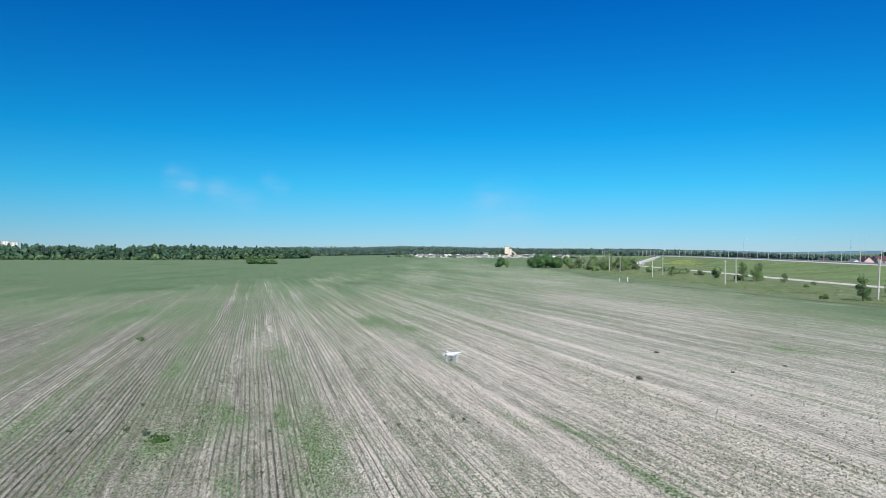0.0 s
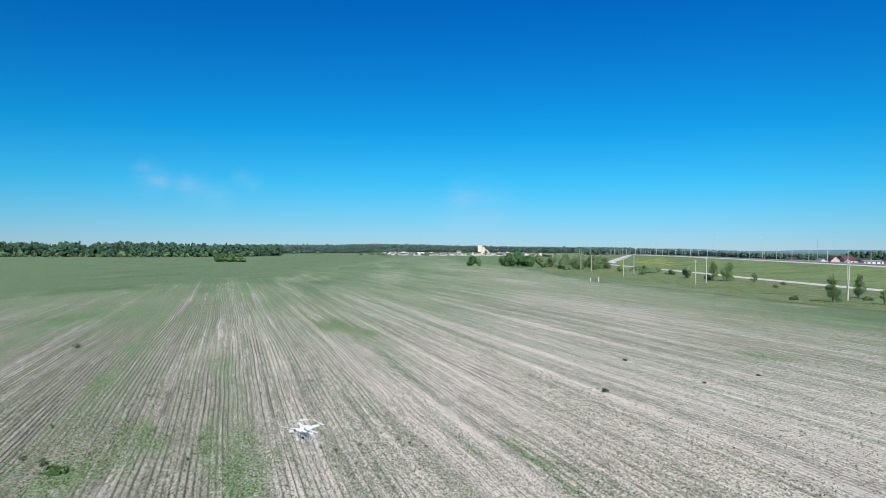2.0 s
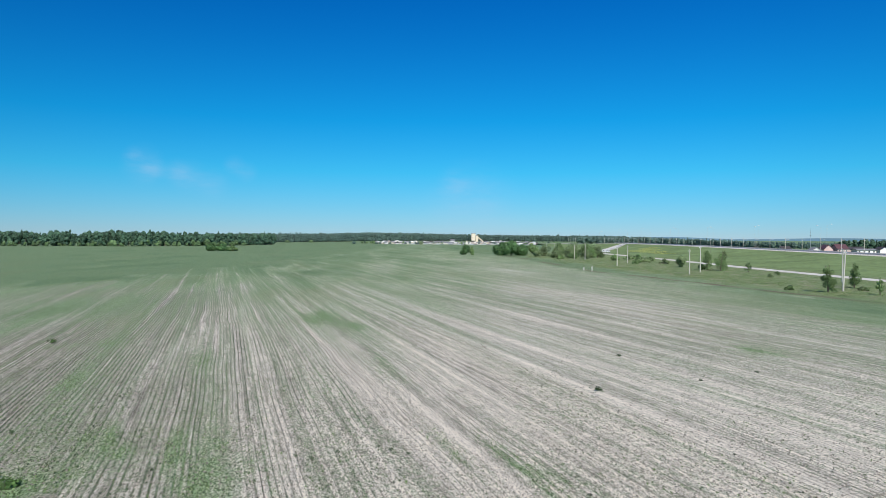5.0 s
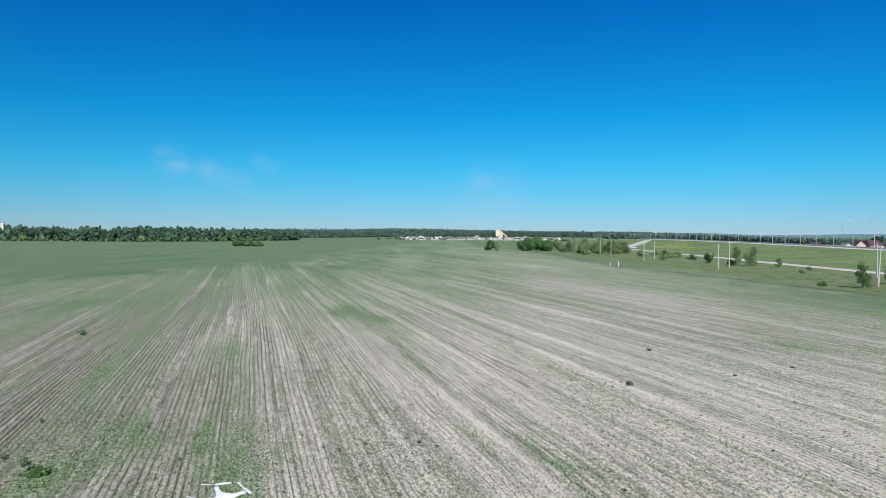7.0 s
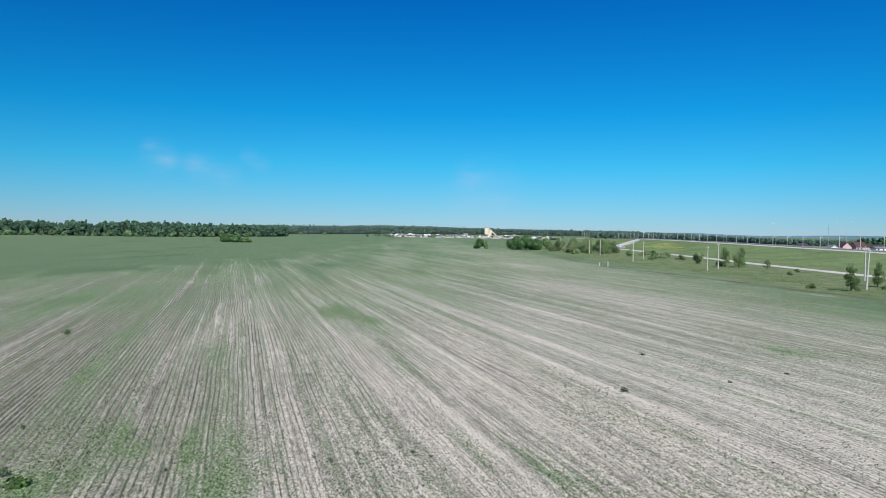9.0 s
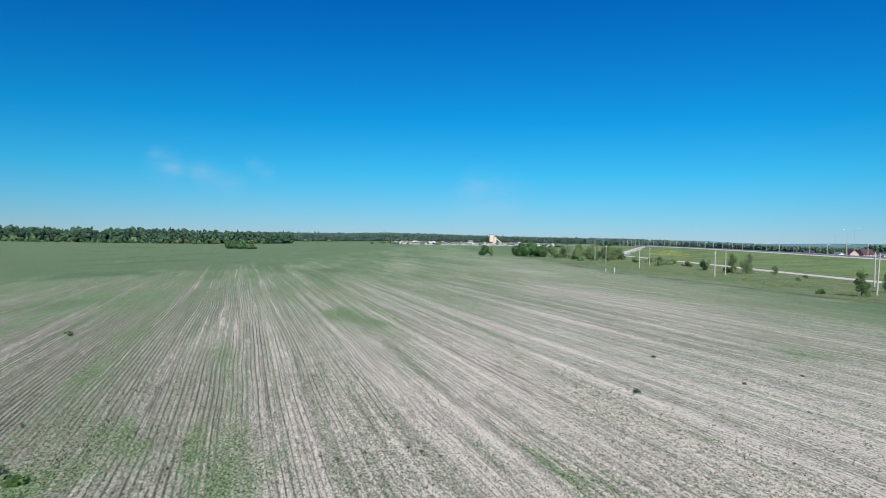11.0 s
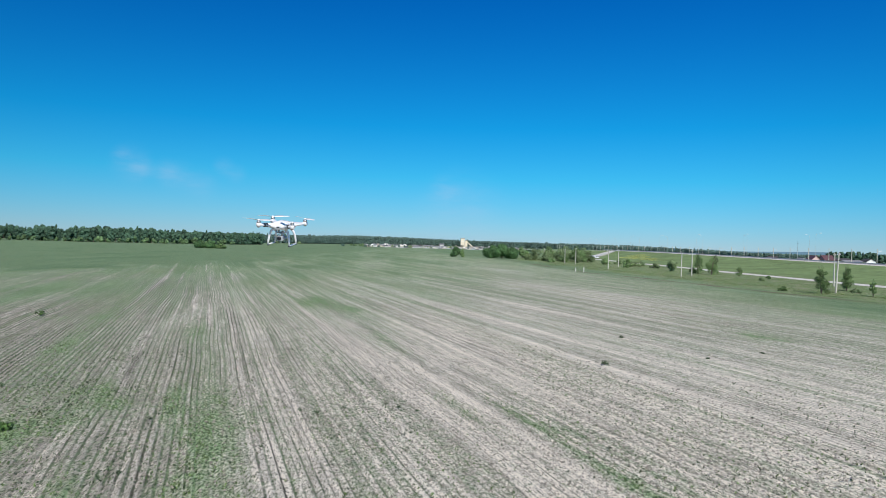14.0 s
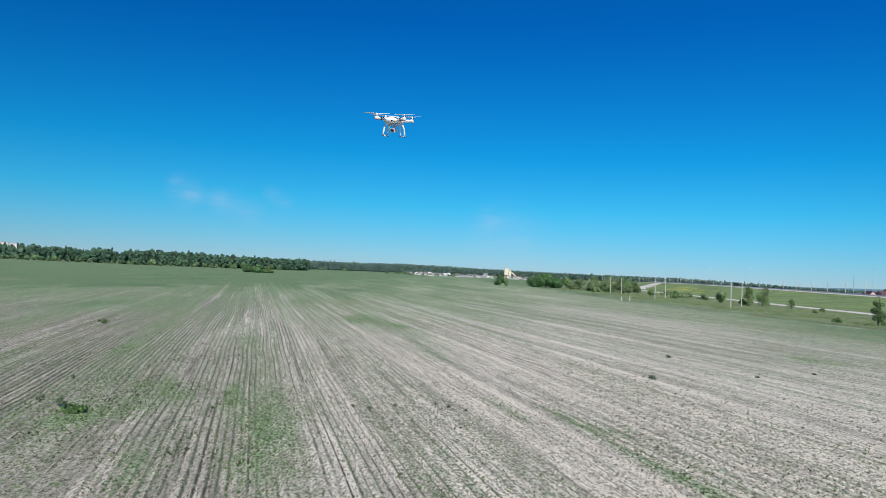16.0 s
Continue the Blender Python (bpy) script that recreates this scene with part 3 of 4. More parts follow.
def leaf_cloud(lobes, count, size, rng):
    """Small leaf clumps spread over lobes (centre, radii): each a bent pair of triangles that faces outwards."""
    unit = lambda a: a / (np.linalg.norm(a, axis=1, keepdims=True) + 1e-9)
    centres, radii = np.array([c for c, _ in lobes], float), np.array([r for _, r in lobes], float)
    weights = radii.prod(1) ** 0.67
    pick = rng.choice(len(lobes), count, p=weights / weights.sum())
    d = unit(rng.normal(size=(count, 3)))
    k = rng.uniform(0.45, 1.0, (count, 1)) ** 0.5 * rng.uniform(0.85, 1.14, (count, 1))
    p = centres[pick] + d * radii[pick] * k
    low = p[:, 2] < 0.05
    p[low, 2] = np.abs(p[low, 2]) * 0.5 + 0.05
    nrm = unit(d + rng.normal(size=(count, 3)) * 0.5)
    a = unit(np.cross(nrm, rng.normal(size=(count, 3))))
    b = np.cross(nrm, a)
    s = size * rng.uniform(0.6, 1.35, (count, 1))
    quads = np.stack([p - a * s * 0.9, p + b * s * 0.55 - nrm * s * 0.2, p + a * s, p - b * s * 0.6 - nrm * s * 0.15], 1)
    faces = []
    for n in range(0, 4 * count, 4):
        faces += [(n, n + 1, n + 2), (n, n + 2, n + 3)]
    return quads.reshape(-1, 3).tolist(), faces


def ball_template():
    bm = bmesh.new()
    bmesh.ops.create_icosphere(bm, subdivisions=2, radius=1.0)
    v = np.array([tuple(q.co) for q in bm.verts])
    f = [tuple(q.index for q in face.verts) for face in bm.faces]
    bm.free()
    return v, f


BALL_V, BALL_F = ball_template()


def crown_body(lobes, rng, rough=0.16, shrink=0.92):
    """Closed leafy masses with a lumpy skin, one for each lobe."""
    verts, faces = [], []
    for c, r in lobes:
        k = rng.normal(size=(3, 3)) * 3.2
        w = np.sin(BALL_V @ k.T + rng.uniform(0, 6.3, 3)).sum(1) * rough * 0.6 + rng.uniform(-rough, rough, len(BALL_V)) * 0.7
        p = np.array(c) + BALL_V * np.array(r) * shrink * (1 + w)[:, None]
        p[:, 2] = np.maximum(p[:, 2], 0.02)
        n = len(verts)
        verts += [tuple(q) for q in p]
        faces += [tuple(i + n for i in f) for f in BALL_F]
    return verts, faces


def limbs(height, spread, stems, rng, r=0.06):
    out = []
    for k in range(stems):
        a = rng.uniform(0, 2 * math.pi)
        top = rng.uniform(0.55, 0.95) * height
        dx, dy = math.cos(a) * spread * rng.uniform(0.2, 0.6), math.sin(a) * spread * rng.uniform(0.2, 0.6)
        out.append(tube([(dx * 0.1, dy * 0.1, -0.1), (dx * 0.35, dy * 0.35, top * 0.4), (dx, dy, top)], [r, r * 0.7, r * 0.25], 5))
        out.append(tube([(dx * 0.35, dy * 0.35, top * 0.4), (dx * 0.2 - dy * 0.5, dy * 0.2 + dx * 0.5, top * 0.75)], [r * 0.55, r * 0.2], 4))
    return joined(*out)


def bush(name, x, y, wide, high, leaves, size, label, mat, seed, stems=4, airy=0.0, category="bush", group=""):
    rng = np.random.RandomState(seed)
    ob = thing(name, (x, y, 0), label, category, group)
    part("trunk", limbs(high, wide / 2, stems, rng, 0.02 + 0.012 * high), M_BARK, ob)
    lobes = []
    for k in range(6 + int(10 * airy) + int(wide / high * 3)):
        a, q = rng.uniform(0, 2 * math.pi), rng.uniform(0.1, 0.75) * wide / 2
        lr = rng.uniform(0.22, 0.4) * min(wide, high) * (1 - 0.45 * airy)
        h = rng.uniform(lr * 0.7, max(lr * 0.8, high * (1 - 0.5 * (q / (wide / 2)) ** 2) - lr))
        lobes.append(((math.cos(a) * q, math.sin(a) * q, h), (lr, lr, lr * rng.uniform(0.8, 1.2))))
    lobes.append(((0, 0, high * (0.72 - 0.2 * airy)), (wide * (0.2 - 0.06 * airy), wide * (0.2 - 0.06 * airy), high * (0.28 + 0.16 * airy))))
    leaves_ = leaf_cloud(lobes, leaves, size, rng)
    part("crown", leaves_ if airy > 0.6 or high < 1.5 else joined(crown_body(lobes, rng, 0.25, 0.7 - 0.15 * airy), leaves_), mat, ob)
    return ob


# lone bushes and clumps round the field
bush("bush", -126, 506, 13.6, 5.2, 7000, 0.3, "low spreading green bush alone in the open field", M_LEAF_DENSE, 11, 5)
bush("bush", -134, 507, 8.2, 6.0, 4000, 0.3, "rounded green bush in the open field", M_LEAF_DENSE, 12, 4)
bush("bush", -119, 505, 8.2, 3.6, 3000, 0.3, "low dark green bush in the open field", M_LEAF, 13, 4)
bush("bush", 35.4, 417, 5.6, 6.4, 5000, 0.24, "upright dense green bush by the field's edge", M_LEAF_DENSE, 14)
bush("bush", 39.2, 417, 3.2, 5.2, 2200, 0.24, "small green bush by the field's edge", M_LEAF, 15)
bush("bush", 56, 412, 11, 8.0, 9000, 0.25, "dense dark green bush at the field's edge", M_LEAF_DENSE, 16)
bush("bush", 61, 411, 12, 8.8, 11000, 0.25, "tall dense green bush at the field's edge", M_LEAF_DENSE, 17)
bush("bush", 67.5, 411, 9.5, 6.8, 7000, 0.25, "dense green bush at the field's edge", M_LEAF_DENSE, 18)
bush("bush", 80, 450, 8, 7.4, 2600, 0.26, "loose green bush behind the verge", M_LEAF, 19, airy=0.4)
for k, (x, y, w, h) in enumerate([(78, 400, 9, 7.4), (84, 392, 8, 7.0), (88, 405, 9, 9.2), (86, 372, 7.5, 7.2), (92, 388, 9, 10.0), (97, 380, 9, 10.2), (102, 384, 8, 8.8), (90, 352, 6, 5.0), (83, 350, 5.5, 4.2), (77, 365, 6, 3.6), (72, 388, 6, 4.0),
                                  (94, 362, 7, 7.4), (81, 380, 8, 6.4), (99, 366, 7, 7.0), (75, 345, 5, 2.6)]):
    bush("bush", x, y, w, h * 0.92, 3600, 0.21, "loose green roadside bush in tall grass", (M_LEAF_LIGHT, M_LEAF_LIGHT, M_LEAF)[k % 3], 30 + k, airy=0.75)
bush("young_tree", 82.2, 137.6, 3.0, 5.6, 3800, 0.1, "slender leafy young tree on the verge beside a pole", M_LEAF, 50, 5, 0.9, "tree")
bush("young_tree", 95.0, 149.5, 3.2, 5.6, 3600, 0.1, "leafy young tree on the verge behind a pole", M_LEAF, 51, 5, 0.9, "tree")
bush("young_tree", 88.2, 131.5, 1.5, 3.6, 1500, 0.09, "small narrow young tree on the verge", M_LEAF, 52, 3, 0.8, "tree")
bush("young_tree", 106.3, 219, 2.6, 3.4, 600, 0.16, "small airy young tree near the gravel road", M_LEAF_LIGHT, 53, 4, 1.0, "tree")
bush("young_tree", 98.0, 230, 4.6, 6.8, 2800, 0.12, "airy young birch near the gravel road", M_LEAF, 54, 4, 1.0, "tree")
bush("young_tree", 103.6, 231, 3.8, 7.0, 2600, 0.12, "slim airy young birch near the gravel road", M_LEAF_LIGHT, 55, 4, 1.0, "tree")
bush("young_tree", 101.2, 227, 4.4, 6.2, 2800, 0.12, "bushy young birch near the gravel road", M_LEAF, 58, 5, 0.8, "tree")
bush("bush", 99.2, 255, 5.4, 4.4, 1100, 0.2, "rounded light green bush near the gravel road", M_LEAF_LIGHT, 56, 4, 0.4)
bush("bush", 97.0, 232, 3.0, 2.2, 400, 0.2, "low green bush on the verge", M_LEAF, 57, 3, 0.5)
for k, (x, y, w, h) in enumerate([(101, 300, 6, 2.8), (95, 322, 6, 3.2), (104, 330, 7, 3.0), (92, 282, 5, 2.4), (110, 318, 6, 2.6), (113, 345, 7, 3.0), (104, 285, 5, 2.4), (78, 143.5, 2.4, 1.0), (92, 142, 2.6, 1.0), (108, 205, 2.0, 1.0), (110, 243, 2.4, 1.4), (113, 262, 2.0, 1.2), (98, 190, 1.8, 1.1)]):
    bush("shrub", x, y, w, h, 700, 0.12, "low green shrub in the verge grass", (M_LEAF_LIGHT, M_LEAF)[k % 2], 70 + k, 3, 0.4, "bush")
for k, (x, y, w, h) in enumerate([(-204, 888, 14, 5), (-182, 954, 13, 6.5), (-193, 900, 7, 4), (-207, 1250, 9, 5), (-165, 1240, 8, 5), (-55, 1180, 7, 4), (20, 1000, 6, 5)]):
    bush("bush", x, y, w, h, 300, 0.8, "distant rounded bush on the open meadow", M_LEAF_LIGHT, 90 + k, 3)


def wood(name, line, depth, spacing, high, mat, label, seed, leaves=70, size=1.5, fat=1.0):
    """A belt of trees along a line of (x, y, height factor): trunks and lobed crowns in one object."""
    rng = np.random.RandomState(seed)
    tr, lv = [], []
    for (x0, y0, h0), (x1, y1, h1) in zip(line, line[1:]):
        n = max(1, int(math.hypot(x1 - x0, y1 - y0) / spacing))
        for k in range(n):
            for row_ in range(depth):
                t = (k + rng.uniform(-0.4, 0.4)) / n
                x, y = x0 + (x1 - x0) * t, y0 + (y1 - y0) * t + row_ * spacing * 1.1 + rng.uniform(-2, 2)
                h = high * (h0 + (h1 - h0) * t) * rng.uniform(0.88, 1.07) * (0.92 + 0.05 * row_)
                h *= 1.0 if fat == 1.0 else rng.uniform(0.55, 1.1)
                w = h * rng.uniform(0.24, 0.36) * fat
                tall = rng.rand() < (0.12 if mat is M_LEAF_DARK else 0.08)
                if fat > 1.0:
                    spots = [(q, rng.uniform(0.3, 0.5)) for q in (0.25, 0.35, 0.45, 0.6, 0.7)]
                elif tall:
                    w, h = w * 0.8, h * 1.05
                    spots = [(q, 0.62 - 0.45 * q) for q in (0.2, 0.34, 0.48, 0.6, 0.72, 0.84, 0.93)]
                else:
                    spots = [(q, rng.uniform(0.34, 0.55) * (1.1 - 0.5 * abs(q - 0.5))) for q in (0.18, 0.3, 0.4, 0.5, 0.6, 0.68, 0.76, 0.84)]
                lobes = []
                for q, r in spots:
                    out = w * (1.0 - r) * (1.1 - q) * (0.35 if tall and fat == 1.0 else 1.2)
                    turn_ = rng.uniform(0, 6.3)
                    r = r * w * 1.25
                    lobes.append(((x + math.cos(turn_) * out, y + math.sin(turn_) * out, h * q), (r, r, max(r * rng.uniform(0.8, 1.15), h * 0.12 if tall else 0))))
                lv.append(crown_body(lobes, rng, 0.28, 0.8))
                lv.append(leaf_cloud(lobes, leaves, size, rng))
                tr.append(tube([(x, y, -0.2), (x, y, h * 0.6)], [h * 0.014, h * 0.007], 4))
    ob = tagged(new(name), label, "wood", kind="stuff")
    part("trunks", joined(*tr), M_BARK, ob)["kind"] = "stuff"
    part("crowns", joined(*lv), mat, ob)["kind"] = "stuff"
    return ob


wood("wood", [(-600, 702, 1.0), (-450, 698, 1.0), (-362, 703, 1.03), (-352, 704, 0.8), (-347, 704, 0.8), (-340, 705, 1.05), (-326, 706, 1.0), (-320, 706, 0.82), (-314, 707, 0.84), (-308, 707, 1.02), (-258, 714, 1.05), (-232, 742, 1.0), (-208, 778, 0.97), (-188, 820, 0.95), (-165, 900, 1.0)], 3, 4.6, 14.4, M_LEAF_DARK, "dark mixed wood along the far end of the field", 201, leaves=260, size=0.5)
wood("wood_edge", [(-540, 694, 1.0), (-440, 690, 0.8), (-352, 694, 1.0), (-322, 697, 0.75), (-270, 702, 1.0), (-236, 728, 1.1), (-205, 766, 1.05), (-176, 820, 0.9)], 1, 6.2, 6.8, M_LEAF_EDGE, "light green bushes along the edge of the wood", 202, leaves=240, size=0.4, fat=1.9)
wood("wood", [(-340, 1300, 0.95), (-240, 1250, 0.95), (-170, 1500, 1.05), (-100, 1750, 1.3), (0, 1900, 1.3), (150, 2000, 1.2), (350, 2000, 1.1), (640, 2050, 1.05)], 3, 5.0, 16.5, M_LEAF_HAZED, "distant dark wood on the horizon", 203, leaves=60, size=1.0)
wood("wood", [(262, 1080, 1.0), (330, 1000, 1.0), (372, 900, 0.82), (394, 800, 0.64), (420, 740, 0.54), (520, 800, 0.5), (720, 900, 0.5)], 3, 4.6, 12.6, M_LEAF_HAZED, "dark belt of trees beyond the highway", 204, leaves=80, size=0.55)
wood("wood", [(352, 560, 0.9), (375, 565, 1.0), (460, 600, 0.8)], 2, 7.0, 11.0, M_LEAF_DARK, "dark trees behind the houses", 205, leaves=200, size=0.4)

# ---------------------------------------------------------------- highway, gravel road, verge
HIGH_Y = [60, 200, 305, 420, 520, 650, 760, 860, 1300, 2200]
HIGH_Z = [1.6, 3.1, 3.9, 4.7, 5.3, 5.45, 4.4, 3.2, 1.3, 0.5]


def highway_x(y):
    return 188 + 0.03 * (y - 300)


def highway_z(y):
    return float(np.interp(y, HIGH_Y, HIGH_Z))


def lower_road_x(y):
    return float(np.interp(y, [-100, 185, 230, 260, 325, 475, 620], [116, 118.5, 119.6, 121.2, 125.6, 131.5, 146]))


def strip(name, ys, section, mat, label, category, kind="structure"):
    """A long ribbon: section(y) gives the (x, z) points across it."""
    rows_ = [section(y) for y in ys]
    n = len(rows_[0])
    verts = [(x, y, z) for y, r in zip(ys, rows_) for x, z in r]
    faces = [(i * n + k, i * n + k + 1, i * n + n + k + 1, i * n + n + k) for i in range(len(ys) - 1) for k in range(n - 1)]
    return tagged(new(name, mesh_of(name, verts, faces, mat, True)), label, category, kind=kind)


ys = [60 + 12 * k for k in range(104)] + [1400, 1700, 2100]
strip("embankment", ys, lambda y: [(lower_road_x(min(y, 600)) + 7 + (0 if y < 600 else 0.09 * (y - 600)), -0.1), (highway_x(y) - 24, highway_z(y) * 0.42), (highway_x(y) - 2.5, highway_z(y)), (highway_x(y) + 27, highway_z(y)), (highway_x(y) + 48, -0.3)],
      M_VERGE, "mown green grass slope of the highway embankment", "embankment")
strip("highway_shoulder", ys, lambda y: [(highway_x(y) - 4.4, highway_z(y) - 1.0), (highway_x(y) - 2.4, highway_z(y) + 0.1), (highway_x(y) + 4.0, highway_z(y) + 0.12)], M_PALE_ROAD, "pale gravel shoulder along the highway", "road shoulder")
strip("highway", ys, lambda y: [(highway_x(y) + 3.9, highway_z(y) + 0.14), (highway_x(y) + 12, highway_z(y) + 0.22), (highway_x(y) + 25, highway_z(y) + 0.09)], M_ASPHALT, "grey asphalt highway on an embankment", "road")
strip("gravel_road", [-60 + 10 * k for k in range(67)], lambda y: [(lower_road_x(y) - 2.4, -0.05), (lower_road_x(y) - 1.6, 0.2), (lower_road_x(y), 0.26), (lower_road_x(y) + 1.6, 0.2), (lower_road_x(y) + 2.4, -0.05)], M_PALE_ROAD, "pale gravel service road below the embankment", "road")


def ramp_section(t):
    x, y = 134 + 72 * t, 505 + 150 * t
    return x, y, 0.4 + 5.1 * t * t * (3 - 2 * t)


def build_ramp():
    """A narrow pale roadway on a gravelly bank."""
    road, bank = [], []
    for k in range(13):
        x, y, z = ramp_section(k / 12)
        bank += [(x - 7.0, y + 3.0, -0.2), (x - 2.5, y + 1.1, z), (x + 2.5, y - 1.1, z), (x + 8.0, y - 3.4, -0.2)]
        road += [(x - 2.4, y + 1.05, z - 0.3), (x - 2.4, y + 1.05, z + 0.1), (x + 2.4, y - 1.05, z + 0.1), (x + 2.4, y - 1.05, z - 0.3)]
    faces = [(k * 4 + j, k * 4 + j + 1, k * 4 + j + 5, k * 4 + j + 4) for k in range(12) for j in range(3)]
    tagged(new("ramp_bank", mesh_of("ramp_bank", bank, faces, M_BANK)), "dry grey gravelly bank under the ramp to the overpass", "embankment", kind="structure")
    tagged(new("ramp", mesh_of("ramp", road, faces, M_PALE_ROAD)), "narrow pale concrete ramp climbing to the overpass", "ramp", kind="structure")


build_ramp()


def guard_rail(name, at_t, count, label):
    """A steel guard rail: beam and posts along a line."""
    pts = [at_t(k / count) for k in range(count + 1)]
    ob = tagged(new(name), label, "guard rail", kind="structure")
    beam_v, beam_f = [], []
    for x, y, z in pts:
        beam_v += [(x, y, z + 0.42), (x - 0.06, y, z + 0.52), (x, y, z + 0.6), (x - 0.06, y, z + 0.7), (x, y, z + 0.8)]
    n = 5
    beam_f = [(i * n + k, i * n + k + 1, i * n + n + k + 1, i * n + n + k) for i in range(count) for k in range(n - 1)]
    part("beam", (beam_v, beam_f), M_GALV, ob)
    for x, y, z in pts:
        part("post", tube([(x + 0.06, y, z - 0.3), (x + 0.06, y, z + 0.78)], 0.06, 4), M_GALV, ob)
    return ob


guard_rail("guard_rail", lambda t: (highway_x(180 + 500 * t) - 0.2, 180 + 500 * t, highway_z(180 + 500 * t) + 0.07), 100, "long galvanised guard rail along the highway")
guard_rail("guard_rail", lambda t: (ramp_section(t)[0] + 2.2, ramp_section(t)[1] - 0.95, ramp_section(t)[2]), 30, "galvanised guard rail along the ramp")


def street_lamp(x, y, z, side, high=13.0):
    ob = thing("street_lamp", (x, y, z), "tall galvanised street lamp on the highway's edge", "street lamp", "lamps along the highway")
    part("base", tube([(0, 0, -0.4), (0, 0, 0.5)], 0.17, 8), M_CONCRETE, ob)
    part("pole", tube([(0, 0, 0.4), (0, 0, high - 1.2), (side * 0.3, 0, high - 0.3), (side * 1.8, 0, high)], [0.04, 0.025, 0.02, 0.02], 8), M_CONCRETE, ob)
    head = part("lamp_head", box(min(side * 1.7, side * 2.4), -0.16, high - 0.06, max(side * 1.7, side * 2.4), 0.16, high + 0.09, 0.04), M_SHELL, ob)
    part("lens", box(min(side * 1.8, side * 2.3), -0.11, high - 0.09, max(side * 1.8, side * 2.3), 0.11, high - 0.06), M_GLASS_DARK, head)
    return ob


near_lamp = street_lamp(highway_x(317) + 1.4, 317, highway_z(317), 1)
far_lamp = street_lamp(highway_x(292) + 24.0, 292, highway_z(292), -1)
for y in (180, 250, 388, 455, 525, 598, 670, 745, 820, 900):
    copy_thing(near_lamp, pose(highway_x(y) + 1.4, y, highway_z(y)))
for y in (220, 362, 432, 500, 572, 645, 720, 795):
    copy_thing(far_lamp, pose(highway_x(y) + 24.0, y, highway_z(y)))


def mast(x, y, high, arm):
    ob = thing("overhead_line_mast", (x, y, 0), "slim pale concrete overhead line mast", "mast", "masts behind the highway")
    part("shaft", tube([(0, 0, -0.4), (0, 0, high)], [0.21, 0.15], 8), M_CONCRETE, ob)
    part("bracket", tube([(0, 0, high - 1.6), (arm, 0, high - 1.0)], 0.06, 5), M_GALV, ob)
    return ob


first_mast = mast(252, 300, 11.0, 2.6)
for k in range(1, 46):
    y = 300 + 23 * k
    copy_thing(first_mast, pose(252 + 0.05 * (y - 300), y, 0))


def utility_pole(x, y, high, lean=0.0, arm=True, label="weathered pale concrete utility pole on the grass verge"):
    ob = thing("utility_pole", (x, y, 0), label, "utility pole", "poles along the verge")
    top = lean * high
    part("shaft", tube([(0, 0, -0.5), (top * 0.5, 0, high * 0.5), (top, 0, high)], [0.19, 0.16, 0.12], 8), M_CONCRETE, ob)
    if arm:
        bar = part("crossarm", box(top - 0.34, -0.04, high - 0.43, top + 0.34, 0.04, high - 0.37, 0.01), M_GALV, ob)
        for dx in (-0.28, 0.0, 0.28):
            z = high - 0.37 if dx else high
            part("insulator", tube([(top + dx, 0, z), (top + dx, 0, z + 0.08), (top + dx, 0, z + 0.22)], [0.03, 0.06, 0.035], 6), M_SHELL, bar)
    return ob


utility_pole(87.2, 141.0, 7.9, 0.055, True, "leaning pale concrete utility pole beside a young tree")
utility_pole(104.3, 168.5, 7.8, 0.0, True)
for x, y, h in ((82.6, 205.7, 6.9), (90.4, 216.9, 7.7), (79.5, 266, 6.8), (92.0, 293.6, 7.0), (82.4, 346.4, 6.6), (85.1, 336.3, 7.2), (98, 497, 6.2), (117, 560, 6.4), (70, 105, 7.6)):
    if y > 110:
        utility_pole(x, y, h)


def marker_post(x, y, high):
    ob = thing("marker_post", (x, y, 0), "short white painted marker post at the field's edge", "post", "marker posts")
    part("shaft", box(-0.1, -0.1, -0.2, 0.1, 0.1, high, 0.02), M_WHITE_WALL, ob)
    part("cap", box(-0.13, -0.13, high, 0.13, 0.13, high + 0.07, 0.02), M_CONCRETE, ob)


marker_post(58.7, 222.2, 1.45)
marker_post(57.6, 228, 0.9)

# ---------------------------------------------------------------- buildings


